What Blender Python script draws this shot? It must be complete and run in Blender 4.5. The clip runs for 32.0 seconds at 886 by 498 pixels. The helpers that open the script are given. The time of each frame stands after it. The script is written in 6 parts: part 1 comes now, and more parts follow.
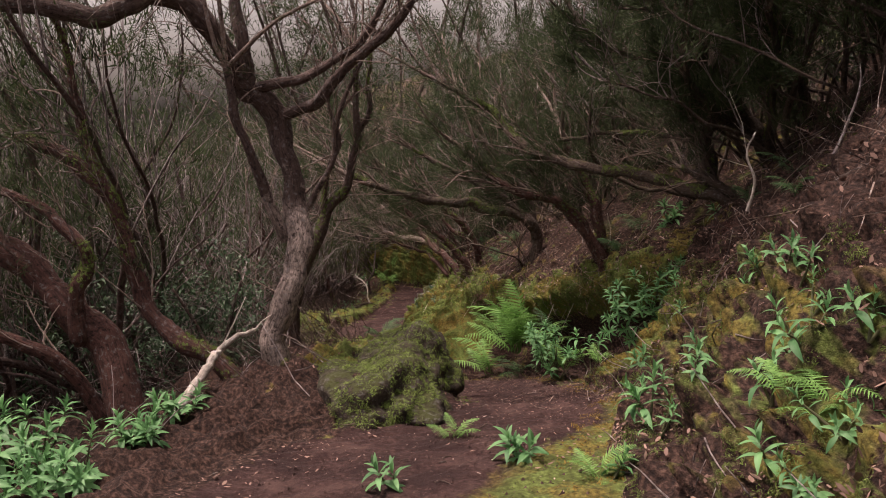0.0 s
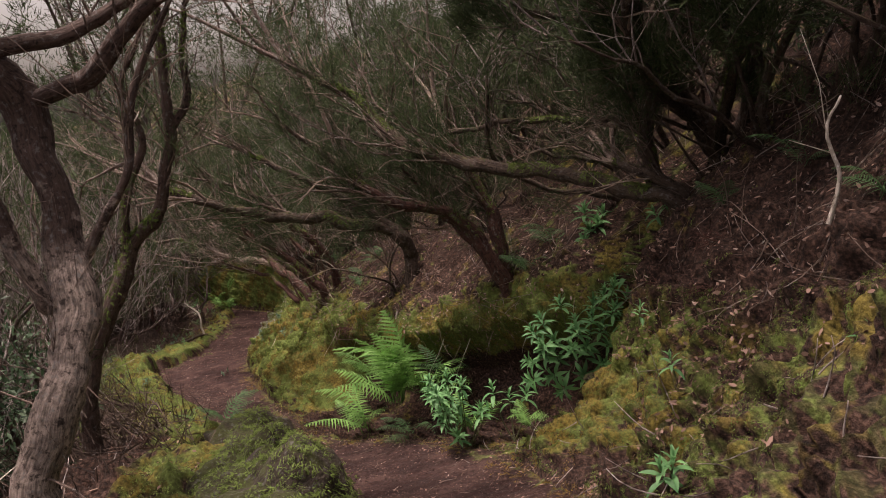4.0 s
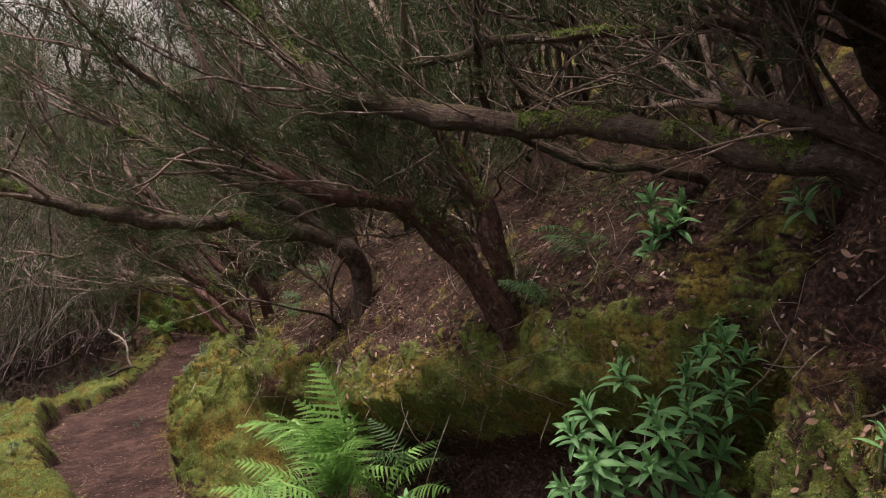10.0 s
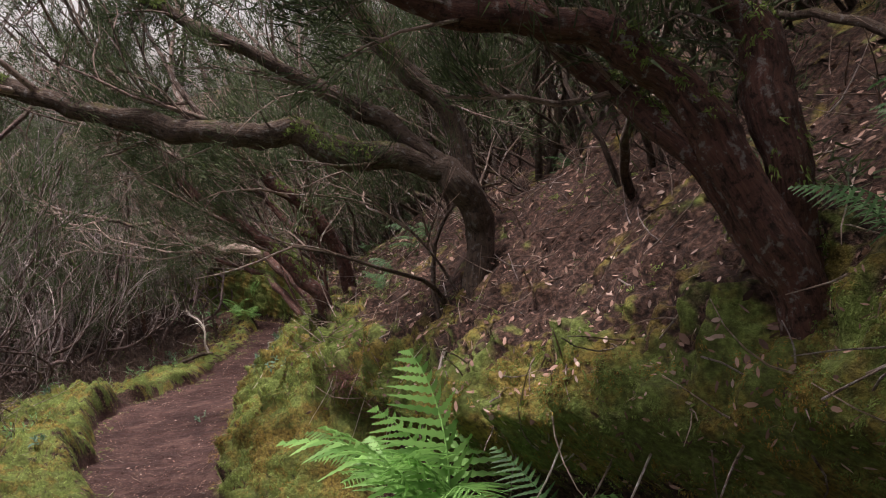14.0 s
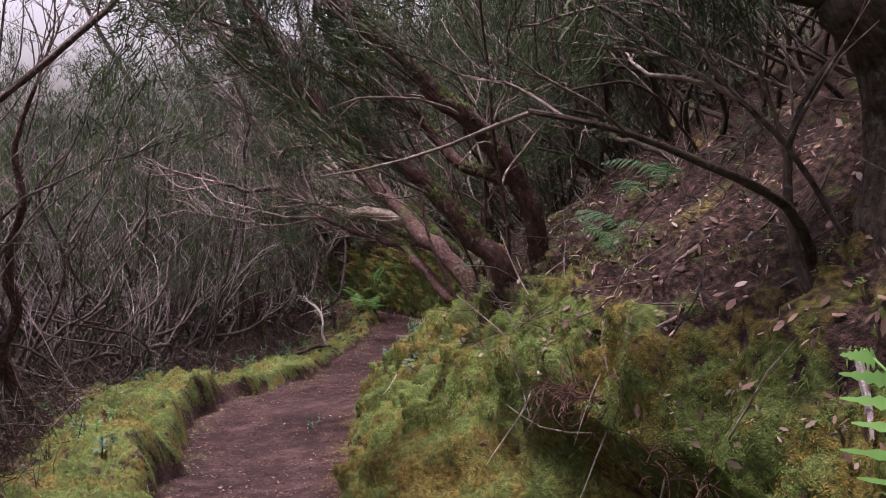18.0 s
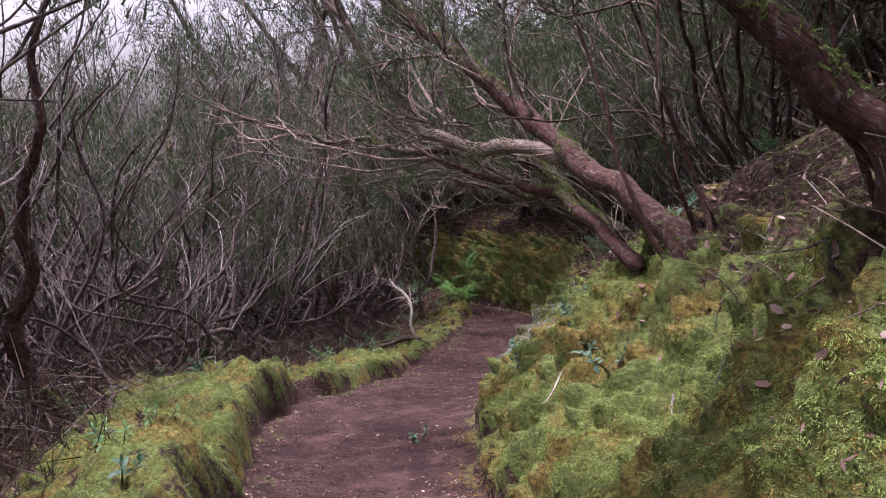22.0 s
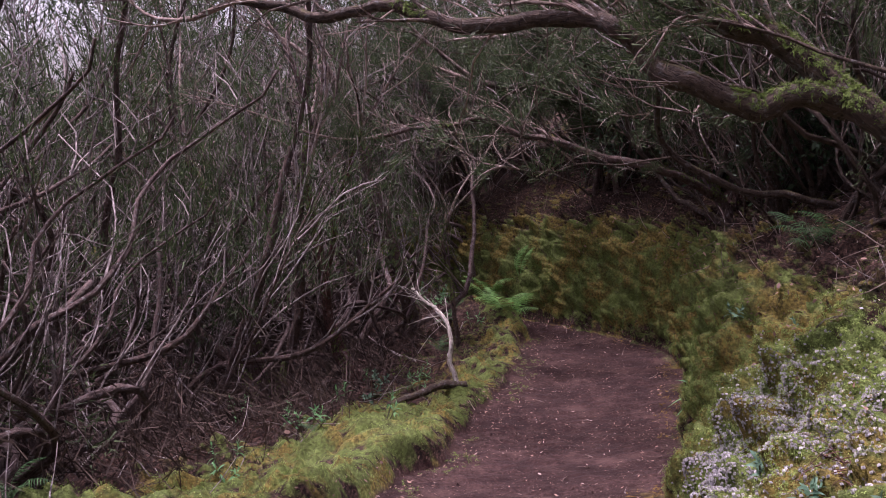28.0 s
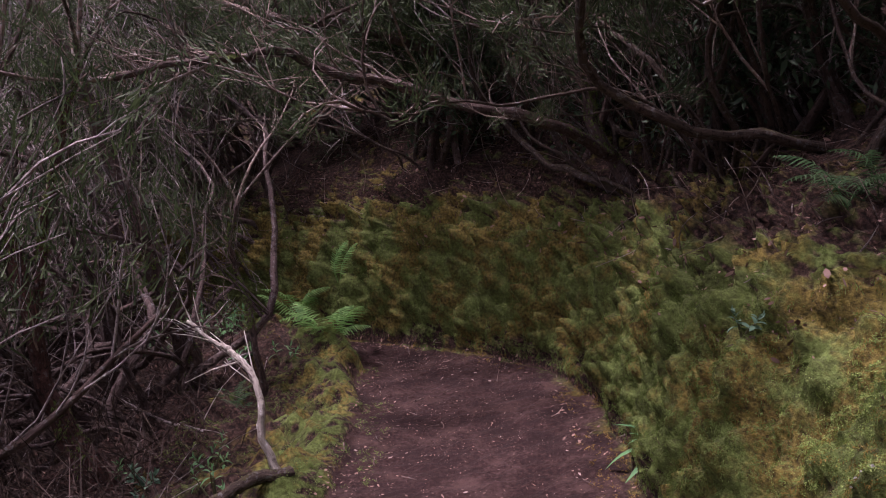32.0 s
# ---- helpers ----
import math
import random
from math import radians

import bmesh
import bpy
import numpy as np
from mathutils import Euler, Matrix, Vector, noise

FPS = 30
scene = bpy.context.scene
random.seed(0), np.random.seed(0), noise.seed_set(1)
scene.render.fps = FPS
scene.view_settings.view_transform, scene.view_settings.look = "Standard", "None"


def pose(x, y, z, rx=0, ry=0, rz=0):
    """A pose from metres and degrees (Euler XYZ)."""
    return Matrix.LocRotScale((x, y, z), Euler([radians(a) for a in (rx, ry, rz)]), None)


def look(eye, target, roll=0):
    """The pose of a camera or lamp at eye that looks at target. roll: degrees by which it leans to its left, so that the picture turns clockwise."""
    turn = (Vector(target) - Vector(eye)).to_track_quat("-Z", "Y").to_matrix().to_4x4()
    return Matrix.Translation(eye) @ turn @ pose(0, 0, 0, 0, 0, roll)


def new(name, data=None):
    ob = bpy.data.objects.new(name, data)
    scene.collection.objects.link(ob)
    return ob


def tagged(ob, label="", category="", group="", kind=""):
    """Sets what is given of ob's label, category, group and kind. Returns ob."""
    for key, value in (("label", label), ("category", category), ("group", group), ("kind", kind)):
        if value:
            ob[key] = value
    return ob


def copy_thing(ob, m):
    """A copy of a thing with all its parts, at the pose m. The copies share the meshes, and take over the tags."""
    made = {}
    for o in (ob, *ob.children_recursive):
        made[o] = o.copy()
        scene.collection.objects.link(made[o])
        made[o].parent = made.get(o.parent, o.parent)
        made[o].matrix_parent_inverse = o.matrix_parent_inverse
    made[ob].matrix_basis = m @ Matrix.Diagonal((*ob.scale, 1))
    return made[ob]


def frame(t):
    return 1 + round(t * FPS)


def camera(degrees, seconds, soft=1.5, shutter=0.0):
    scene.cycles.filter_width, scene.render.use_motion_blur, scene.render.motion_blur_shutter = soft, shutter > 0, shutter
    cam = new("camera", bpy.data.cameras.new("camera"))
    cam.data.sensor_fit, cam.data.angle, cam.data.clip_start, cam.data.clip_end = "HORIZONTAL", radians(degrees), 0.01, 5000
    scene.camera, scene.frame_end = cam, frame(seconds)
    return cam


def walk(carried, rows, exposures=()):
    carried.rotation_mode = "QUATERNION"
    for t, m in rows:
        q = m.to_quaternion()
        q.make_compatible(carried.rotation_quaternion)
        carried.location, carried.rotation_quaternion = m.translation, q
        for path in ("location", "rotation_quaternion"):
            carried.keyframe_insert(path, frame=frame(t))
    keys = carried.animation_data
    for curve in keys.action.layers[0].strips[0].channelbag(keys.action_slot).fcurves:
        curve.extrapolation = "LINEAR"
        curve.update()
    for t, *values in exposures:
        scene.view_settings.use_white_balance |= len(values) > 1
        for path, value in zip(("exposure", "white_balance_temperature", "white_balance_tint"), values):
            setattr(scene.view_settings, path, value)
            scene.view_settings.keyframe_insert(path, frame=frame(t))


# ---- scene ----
cam = camera(57.6, 32.0, soft=1.0)
METRES, EYE, TILT, LEAN, TURN = 22.0, 1.45, 0.0, 0.0, 0.0
ROWS = [
    (0.0, 0.0, 0.0, 0.0, -0.57, -10.66, 3.05),
    (0.5, -0.0033, 0.0161, -0.0019, -1.87, -10.6, 3.57),
    (1.0, -0.0066, 0.0308, -0.0025, -3.74, -10.76, 3.92),
    (1.5, -0.0095, 0.0445, -0.003, -5.71, -10.88, 3.99),
    (2.0, -0.0115, 0.0595, -0.0035, -7.75, -11.04, 4.14),
    (2.5, -0.0119, 0.0738, -0.005, -9.28, -11.1, 4.22),
    (3.0, -0.0115, 0.0889, -0.007, -10.62, -11.09, 4.29),
    (3.5, -0.0108, 0.1026, -0.0081, -11.73, -11.13, 4.34),
    (5.5, -0.0019, 0.1624, -0.0118, -14.37, -11.33, 4.67),
    (6.0, -0.0004, 0.1754, -0.0133, -14.56, -11.22, 4.63),
    (6.5, 0.0014, 0.1862, -0.0146, -14.62, -11.11, 4.65),
    (7.0, 0.005, 0.1976, -0.0162, -14.53, -10.96, 4.74),
    (7.5, 0.0082, 0.2075, -0.0172, -14.53, -10.87, 4.77),
    (8.0, 0.0127, 0.2191, -0.0194, -14.48, -10.76, 4.77),
    (8.5, 0.0167, 0.2304, -0.0216, -14.48, -10.77, 4.8),
    (9.0, 0.0208, 0.2436, -0.0252, -14.53, -10.85, 4.81),
    (9.5, 0.025, 0.2566, -0.0309, -14.4, -10.75, 4.76),
    (10.0, 0.0286, 0.2701, -0.0371, -14.32, -10.68, 4.76),
    (10.5, 0.0311, 0.2839, -0.0417, -14.26, -10.84, 4.79),
    (11.0, 0.0337, 0.2998, -0.0477, -13.96, -10.79, 4.66),
    (11.5, 0.0361, 0.3133, -0.0534, -13.38, -10.62, 4.49),
    (12.0, 0.038, 0.3274, -0.0591, -12.54, -10.44, 4.36),
    (12.5, 0.0383, 0.34, -0.0636, -11.55, -10.28, 4.21),
    (13.0, 0.0377, 0.3526, -0.0672, -10.21, -10.2, 4.13),
    (13.5, 0.0371, 0.3659, -0.0717, -8.68, -9.95, 3.93),
    (14.0, 0.0358, 0.3812, -0.0759, -7.05, -9.79, 3.84),
    (14.5, 0.0338, 0.3949, -0.0794, -5.65, -9.67, 3.63),
    (16.5, 0.024, 0.4537, -0.0971, -1.27, -9.2, 3.09),
    (17.0, 0.0202, 0.4667, -0.1004, -0.48, -9.19, 3.03),
    (17.5, 0.0161, 0.4801, -0.1041, 0.34, -9.11, 2.83),
    (18.0, 0.0119, 0.4938, -0.109, 1.32, -8.98, 2.7),
    (18.5, 0.0079, 0.505, -0.1133, 2.29, -8.85, 2.52),
    (19.0, 0.0044, 0.5171, -0.1179, 3.55, -8.8, 2.43),
    (19.5, 0.0014, 0.5296, -0.1237, 4.81, -8.54, 2.35),
    (20.0, -0.0026, 0.5438, -0.1289, 5.82, -8.47, 2.31),
    (20.5, -0.0075, 0.5556, -0.1319, 6.24, -8.64, 2.33),
    (21.0, -0.0127, 0.5686, -0.136, 6.49, -8.64, 2.36),
    (21.5, -0.0191, 0.5819, -0.1401, 6.35, -8.53, 2.33),
    (22.0, -0.0262, 0.5981, -0.1427, 6.1, -8.64, 2.26),
    (22.5, -0.0312, 0.6145, -0.1443, 6.06, -8.89, 2.51),
    (23.0, -0.0363, 0.6313, -0.147, 6.08, -8.82, 2.57),
    (23.5, -0.0407, 0.6484, -0.1502, 6.21, -8.58, 2.42),
    (24.0, -0.045, 0.666, -0.1522, 6.32, -8.58, 2.51),
    (24.5, -0.0481, 0.6827, -0.1524, 6.51, -8.83, 2.47),
    (25.0, -0.0521, 0.7012, -0.1552, 6.6, -8.83, 2.4),
    (25.5, -0.0565, 0.719, -0.1606, 6.57, -8.54, 2.26),
    (27.5, -0.0764, 0.7954, -0.1771, 5.65, -8.55, 2.41),
    (28.0, -0.0816, 0.8149, -0.1798, 5.36, -8.65, 2.57),
    (28.5, -0.0855, 0.8311, -0.1819, 4.83, -8.78, 2.8),
    (29.0, -0.0891, 0.8485, -0.1857, 3.81, -8.7, 2.96),
    (29.5, -0.0925, 0.8646, -0.1889, 2.27, -8.71, 2.98),
    (30.0, -0.0955, 0.8821, -0.1908, -0.01, -8.97, 3.14),
    (30.5, -0.098, 0.8985, -0.1927, -2.66, -9.2, 3.4),
    (31.0, -0.0999, 0.9167, -0.1961, -5.62, -9.27, 3.57),
    (31.5, -0.1009, 0.9317, -0.1983, -8.28, -9.46, 3.78),
    (32.0, -0.1, 0.9481, -0.1999, -10.78, -9.78, 4.17),
]
walk(cam, [(t, pose(0, 0, EYE, TILT, LEAN, TURN) @ pose(METRES * x, METRES * y, METRES * z, 90 + pitch, roll, yaw)) for t, x, y, z, yaw, pitch, roll in ROWS],
     [(0, -0.45, 7600, 30), (3, -0.42, 7600, 27), (6, -0.32, 7600, 25), (9, -0.27, 7600, 24), (13, -0.05, 7200, 22), (17, -0.03, 6500, 33), (19, 0.06, 6300, 35), (22, 0.24, 6100, 37), (24, 0.12, 6200, 36), (25, 0.07, 6300, 36), (28, 0.08, 6200, 45), (32, -0.05, 6300, 45)])

# ---- world, sun ----
world = bpy.data.worlds.new("world")
scene.world = world
world.use_nodes = True
wn = world.node_tree.nodes
sky = wn.new("ShaderNodeTexSky")
sky.sky_type = "NISHITA"
sky.sun_disc = False
sky.sun_elevation = radians(74)
sky.sun_rotation = radians(-66)
sky.dust_density = 6.0
sky.air_density = 1.0
hazy = wn.new("ShaderNodeHueSaturation")
hazy.inputs["Saturation"].default_value = 0.3
world.node_tree.links.new(sky.outputs[0], hazy.inputs["Color"])
world.node_tree.links.new(hazy.outputs[0], wn["Background"].inputs[0])
wn["Background"].inputs[1].default_value = 0.26
sun_data = bpy.data.lights.new("sun", "SUN")
sun_data.energy, sun_data.angle, sun_data.color = 5.0, radians(7), (1.0, 0.96, 0.9)
sun = new("sun", sun_data)
sun.matrix_world = look((-9, 4, 34), (0, 0, 0))

# ---- materials ----


def material(name, build, rough=0.85):
    """A node material: build(nodes, link, shader) lays colour and bump."""
    m = bpy.data.materials.new(name)
    m.use_nodes = True
    nt = m.node_tree
    sh = nt.nodes["Principled BSDF"]
    sh.inputs["Roughness"].default_value = rough
    sh.inputs["Specular IOR Level"].default_value = 0.3
    build(nt.nodes, nt.links.new, sh)
    return m


def noise_node(nodes, link, scale, detail=4.0, vec=None, rough=0.6):
    n = nodes.new("ShaderNodeTexNoise")
    n.inputs["Scale"].default_value, n.inputs["Detail"].default_value = scale, detail
    n.inputs["Roughness"].default_value = rough
    if vec is None:
        vec = nodes.new("ShaderNodeNewGeometry").outputs["Position"]
    link(vec, n.inputs["Vector"])
    return n.outputs["Fac"]


def ramp(nodes, link, fac, stops):
    r = nodes.new("ShaderNodeValToRGB")
    e = r.color_ramp.elements
    while len(e) < len(stops):
        e.new(0.5)
    for k, (p, c) in enumerate(stops):
        e[k].position, e[k].color = p, (*c, 1)
    link(fac, r.inputs[0])
    return r.outputs["Color"]


def mix(nodes, link, fac, a, b):
    m = nodes.new("ShaderNodeMix")
    m.data_type = "RGBA"
    for sock, v in ((m.inputs["Factor"], fac), (m.inputs["A"], a), (m.inputs["B"], b)):
        if isinstance(v, tuple):
            sock.default_value = (*v, 1)
        elif isinstance(v, float):
            sock.default_value = v
        else:
            link(v, sock)
    return m.outputs["Result"]


def bump(nodes, link, sh, height, strength=0.5, dist=0.02):
    b = nodes.new("ShaderNodeBump")
    b.inputs["Strength"].default_value, b.inputs["Distance"].default_value = strength, dist
    link(height, b.inputs["Height"])
    link(b.outputs[0], sh.inputs["Normal"])


def maths(nodes, link, op, a, b=0.5, c=None):
    m = nodes.new("ShaderNodeMath")
    m.operation = op
    m.use_clamp = True
    for sock, v in zip(m.inputs, (a, b, c)):
        if v is None:
            continue
        if isinstance(v, (int, float)):
            sock.default_value = v
        else:
            link(v, sock)
    return m.outputs[0]


def attribute(nodes, name):
    a = nodes.new("ShaderNodeAttribute")
    a.attribute_name = name
    return a.outputs["Fac"]


def random_of(nodes, island=True):
    if island:
        return nodes.new("ShaderNodeNewGeometry").outputs["Random Per Island"]
    return nodes.new("ShaderNodeObjectInfo").outputs["Random"]


def ground_look(nodes, link, sh):
    fine = noise_node(nodes, link, 38, 6)
    mid = noise_node(nodes, link, 6, 5)
    big = noise_node(nodes, link, 1.3, 4)
    soil = ramp(nodes, link, fine, [(0.32, (0.014, 0.006, 0.006)), (0.52, (0.046, 0.022, 0.02)), (0.72, (0.115, 0.066, 0.058))])
    worn = noise_node(nodes, link, 2.3, 8, None, 0.72)
    soil = mix(nodes, link, ramp(nodes, link, worn, [(0.42, (0.85, 0.85, 0.85)), (0.5, (0, 0, 0))]), soil, (0.02, 0.009, 0.009))
    soil = mix(nodes, link, ramp(nodes, link, worn, [(0.52, (0, 0, 0)), (0.62, (0.7, 0.7, 0.7))]), soil, (0.12, 0.07, 0.062))
    soil = mix(nodes, link, maths(nodes, link, "MULTIPLY", mid, 0.4), soil, (0.06, 0.028, 0.024))
    litter = ramp(nodes, link, fine, [(0.36, (0.012, 0.006, 0.005)), (0.5, (0.04, 0.021, 0.016)), (0.68, (0.13, 0.075, 0.058))])
    moss = ramp(nodes, link, maths(nodes, link, "MULTIPLY_ADD", fine, 0.6, maths(nodes, link, "MULTIPLY", mid, 0.4)), [(0.3, (0.035, 0.036, 0.01)), (0.5, (0.1, 0.135, 0.034)), (0.7, (0.23, 0.32, 0.09))])
    ochre = ramp(nodes, link, fine, [(0.35, (0.055, 0.03, 0.008)), (0.65, (0.29, 0.19, 0.045))])
    patch = noise_node(nodes, link, 2.6, 5)
    moss = mix(nodes, link, ramp(nodes, link, patch, [(0.47, (0, 0, 0)), (0.58, (0.7, 0.7, 0.7))]), moss, ochre)
    lit = ramp(nodes, link, maths(nodes, link, "ADD", attribute(nodes, "litter"), maths(nodes, link, "SUBTRACT", mid, 0.5)), [(0.42, (0, 0, 0)), (0.58, (1, 1, 1))])
    col = mix(nodes, link, lit, soil, litter)
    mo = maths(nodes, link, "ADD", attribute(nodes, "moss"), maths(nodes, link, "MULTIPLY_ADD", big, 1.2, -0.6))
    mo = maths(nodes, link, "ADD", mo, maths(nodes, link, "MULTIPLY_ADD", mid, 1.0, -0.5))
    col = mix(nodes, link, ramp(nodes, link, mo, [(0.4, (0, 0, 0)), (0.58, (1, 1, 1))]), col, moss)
    link(col, sh.inputs["Base Color"])
    grit = noise_node(nodes, link, 150, 4)
    bump(nodes, link, sh, maths(nodes, link, "ADD", maths(nodes, link, "MULTIPLY_ADD", fine, 0.45, maths(nodes, link, "MULTIPLY", grit, 0.3)), maths(nodes, link, "MULTIPLY", mid, 0.3)), 1.0, 0.05)


def bark_look(dark, light, mossy=0.0, mosscol=(0.085, 0.085, 0.02), grained=True, peeled=None):
    def build(nodes, link, sh):
        if grained:
            a = nodes.new("ShaderNodeAttribute")
            a.attribute_name = "grain"
            f = noise_node(nodes, link, 75, 6, a.outputs["Vector"], 0.7)
        else:
            f = noise_node(nodes, link, 40, 6)
        m = noise_node(nodes, link, 9, 4)
        rnd = random_of(nodes)
        f2 = maths(nodes, link, "ADD", maths(nodes, link, "MULTIPLY", f, 0.8), maths(nodes, link, "MULTIPLY", rnd, 0.2))
        mean = tuple((a + b) / 2 for a, b in zip(dark, light))
        col = ramp(nodes, link, f2, [(0.34, dark), (0.52, mean), (0.7, light)])
        col = mix(nodes, link, ramp(nodes, link, m, [(0.5, (0, 0, 0)), (0.7, (0.5, 0.5, 0.5))]), col, tuple(min(1, c * 1.7) for c in mean))
        if peeled:
            # pale where the outer bark has flaked off, up to a ragged height
            top, pale = peeled
            at = nodes.new("ShaderNodeSeparateXYZ")
            link(nodes.new("ShaderNodeNewGeometry").outputs["Position"], at.inputs[0])
            low = maths(nodes, link, "MULTIPLY_ADD", at.outputs["Z"], -0.9, 0.5 + 0.9 * top)
            low = maths(nodes, link, "ADD", low, maths(nodes, link, "MULTIPLY_ADD", m, 2.4, -1.2))
            bare = ramp(nodes, link, maths(nodes, link, "MULTIPLY_ADD", f2, 0.6, maths(nodes, link, "MULTIPLY", noise_node(nodes, link, 22, 6, None, 0.7), 0.4)), [(0.4, tuple(c * 0.12 for c in pale)), (0.5, tuple(c * 0.5 for c in pale)), (0.58, pale)])
            col = mix(nodes, link, ramp(nodes, link, low, [(0.44, (0, 0, 0)), (0.58, (1, 1, 1))]), col, bare)
        if mossy:
            up = nodes.new("ShaderNodeSeparateXYZ")
            link(nodes.new("ShaderNodeNewGeometry").outputs["Normal"], up.inputs[0])
            k = maths(nodes, link, "ADD", maths(nodes, link, "MULTIPLY", up.outputs["Z"], 0.45), maths(nodes, link, "MULTIPLY_ADD", m, 1.2, mossy - 0.85))
            col = mix(nodes, link, ramp(nodes, link, k, [(0.4, (0, 0, 0)), (0.62, (0.85, 0.85, 0.85))]), col, mosscol)
        # grey crusts of lichen and dark damp blotches
        blot = noise_node(nodes, link, 26, 5, None, 0.7)
        col = mix(nodes, link, ramp(nodes, link, blot, [(0.56, (0, 0, 0)), (0.64, (0.6, 0.6, 0.6))]), col, tuple(min(1, 0.03 + 1.25 * max(light)) for _ in range(3)))
        col = mix(nodes, link, ramp(nodes, link, blot, [(0.36, (0.8, 0.8, 0.8)), (0.45, (0, 0, 0))]), col, tuple(c * 0.8 for c in dark))
        link(col, sh.inputs["Base Color"])
        bump(nodes, link, sh, maths(nodes, link, "MULTIPLY_ADD", f, 0.6, maths(nodes, link, "MULTIPLY", blot, 0.4)), 1.0, 0.035)
    return build


def leaf_look(dark, light, island=True, translucent=0.25, spread=0.65, scale=5):
    def build(nodes, link, sh):
        rnd = random_of(nodes, island)
        n = noise_node(nodes, link, scale, 4)
        k = maths(nodes, link, "ADD", maths(nodes, link, "MULTIPLY", rnd, spread), maths(nodes, link, "MULTIPLY_ADD", n, 0.9 + 1.2 * (0.65 - spread), -0.25 - 0.3 * (0.65 - spread)))
        mean = tuple((a + b) / 2 for a, b in zip(dark, light))
        col = ramp(nodes, link, k, [(0.1, dark), (0.5, mean), (0.95, light)])
        link(col, sh.inputs["Base Color"])
        if translucent:
            t = nodes.new("ShaderNodeBsdfTranslucent")
            link(col, t.inputs[0])
            mx = nodes.new("ShaderNodeMixShader")
            mx.inputs[0].default_value = translucent
            link(sh.outputs[0], mx.inputs[1])
            link(t.outputs[0], mx.inputs[2])
            link(mx.outputs[0], nodes["Material Output"].inputs[0])
    return build


GROUND = material("forest_floor", ground_look, 0.95)
BARK = material("grey_brown_bark", bark_look((0.02, 0.013, 0.012), (0.17, 0.115, 0.1)), 0.9)
BARK_MOSS = material("mossy_dark_bark", bark_look((0.015, 0.011, 0.009), (0.14, 0.1, 0.08), 0.26, (0.09, 0.09, 0.022)), 0.92)
BARK_RED = material("reddish_bark", bark_look((0.01, 0.005, 0.005), (0.16, 0.075, 0.06), 0.2, (0.06, 0.06, 0.015)), 0.88)
BARK_PALE = material("pale_bark", bark_look((0.1, 0.07, 0.055), (0.42, 0.33, 0.28), 0.1), 0.85)
BARK_PEELED = material("partly_peeled_bark", bark_look((0.02, 0.013, 0.012), (0.17, 0.115, 0.1), peeled=(0.6, (0.55, 0.44, 0.39))), 0.87)
BARK_GREY = material("grey_lichen_bark", bark_look((0.02, 0.013, 0.012), (0.19, 0.135, 0.125)), 0.9)
TWIG = material("twig_bark", bark_look((0.06, 0.045, 0.045), (0.52, 0.44, 0.43)), 0.85)
TWIG_DARK = material("dark_twig_bark", bark_look((0.05, 0.034, 0.03), (0.46, 0.35, 0.3)), 0.9)
DEADWOOD = material("bleached_dead_wood", bark_look((0.22, 0.18, 0.15), (0.78, 0.72, 0.65)), 0.8)
HEATH = material("heath_needles", leaf_look((0.014, 0.026, 0.012), (0.09, 0.13, 0.055)), 0.7)
LAUREL = material("laurel_leaves", leaf_look((0.02, 0.045, 0.026), (0.09, 0.16, 0.085)), 0.45)
FERN = material("fern_green", leaf_look((0.08, 0.21, 0.05), (0.27, 0.54, 0.16), True, 0.35), 0.55)
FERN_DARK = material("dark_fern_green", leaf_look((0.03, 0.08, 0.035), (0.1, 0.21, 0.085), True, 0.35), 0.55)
SHRUB = material("soft_green_leaves", leaf_look((0.06, 0.18, 0.075), (0.18, 0.42, 0.17), False, 0.3), 0.5)
BLUELEAF = material("grey_green_leaves", leaf_look((0.05, 0.11, 0.07), (0.14, 0.26, 0.17), False), 0.55)
STEM = material("plant_stem", leaf_look((0.05, 0.06, 0.03), (0.12, 0.12, 0.06), False, 0.0), 0.7)
MOSS = material("moss_shoots", leaf_look((0.038, 0.052, 0.012), (0.24, 0.35, 0.09), spread=0.35, scale=22), 0.8)
MOSS_LIGHT = material("light_moss_shoots", leaf_look((0.1, 0.15, 0.035), (0.46, 0.63, 0.18), spread=0.35, scale=22), 0.8)
MOSS_GOLD = material("ochre_moss_shoots", leaf_look((0.07, 0.042, 0.01), (0.42, 0.285, 0.065), spread=0.35, scale=22), 0.8)
LITTER = material("dry_leaf_litter", leaf_look((0.025, 0.012, 0.009), (0.42, 0.27, 0.22), True, 0.05), 0.8)
LITTER_PALE = material("pale_leaf_litter", leaf_look((0.16, 0.1, 0.085), (0.6, 0.47, 0.42), True, 0.05), 0.75)
GRAVEL = material("grey_gravel", leaf_look((0.11, 0.105, 0.11), (0.62, 0.6, 0.62), True, 0.0), 0.85)
ROCK = material("mossy_rock", bark_look((0.02, 0.016, 0.012), (0.09, 0.07, 0.055), 0.4, (0.045, 0.055, 0.014), False), 0.95)

# ---- mesh tools ----
rng = np.random.default_rng(7)


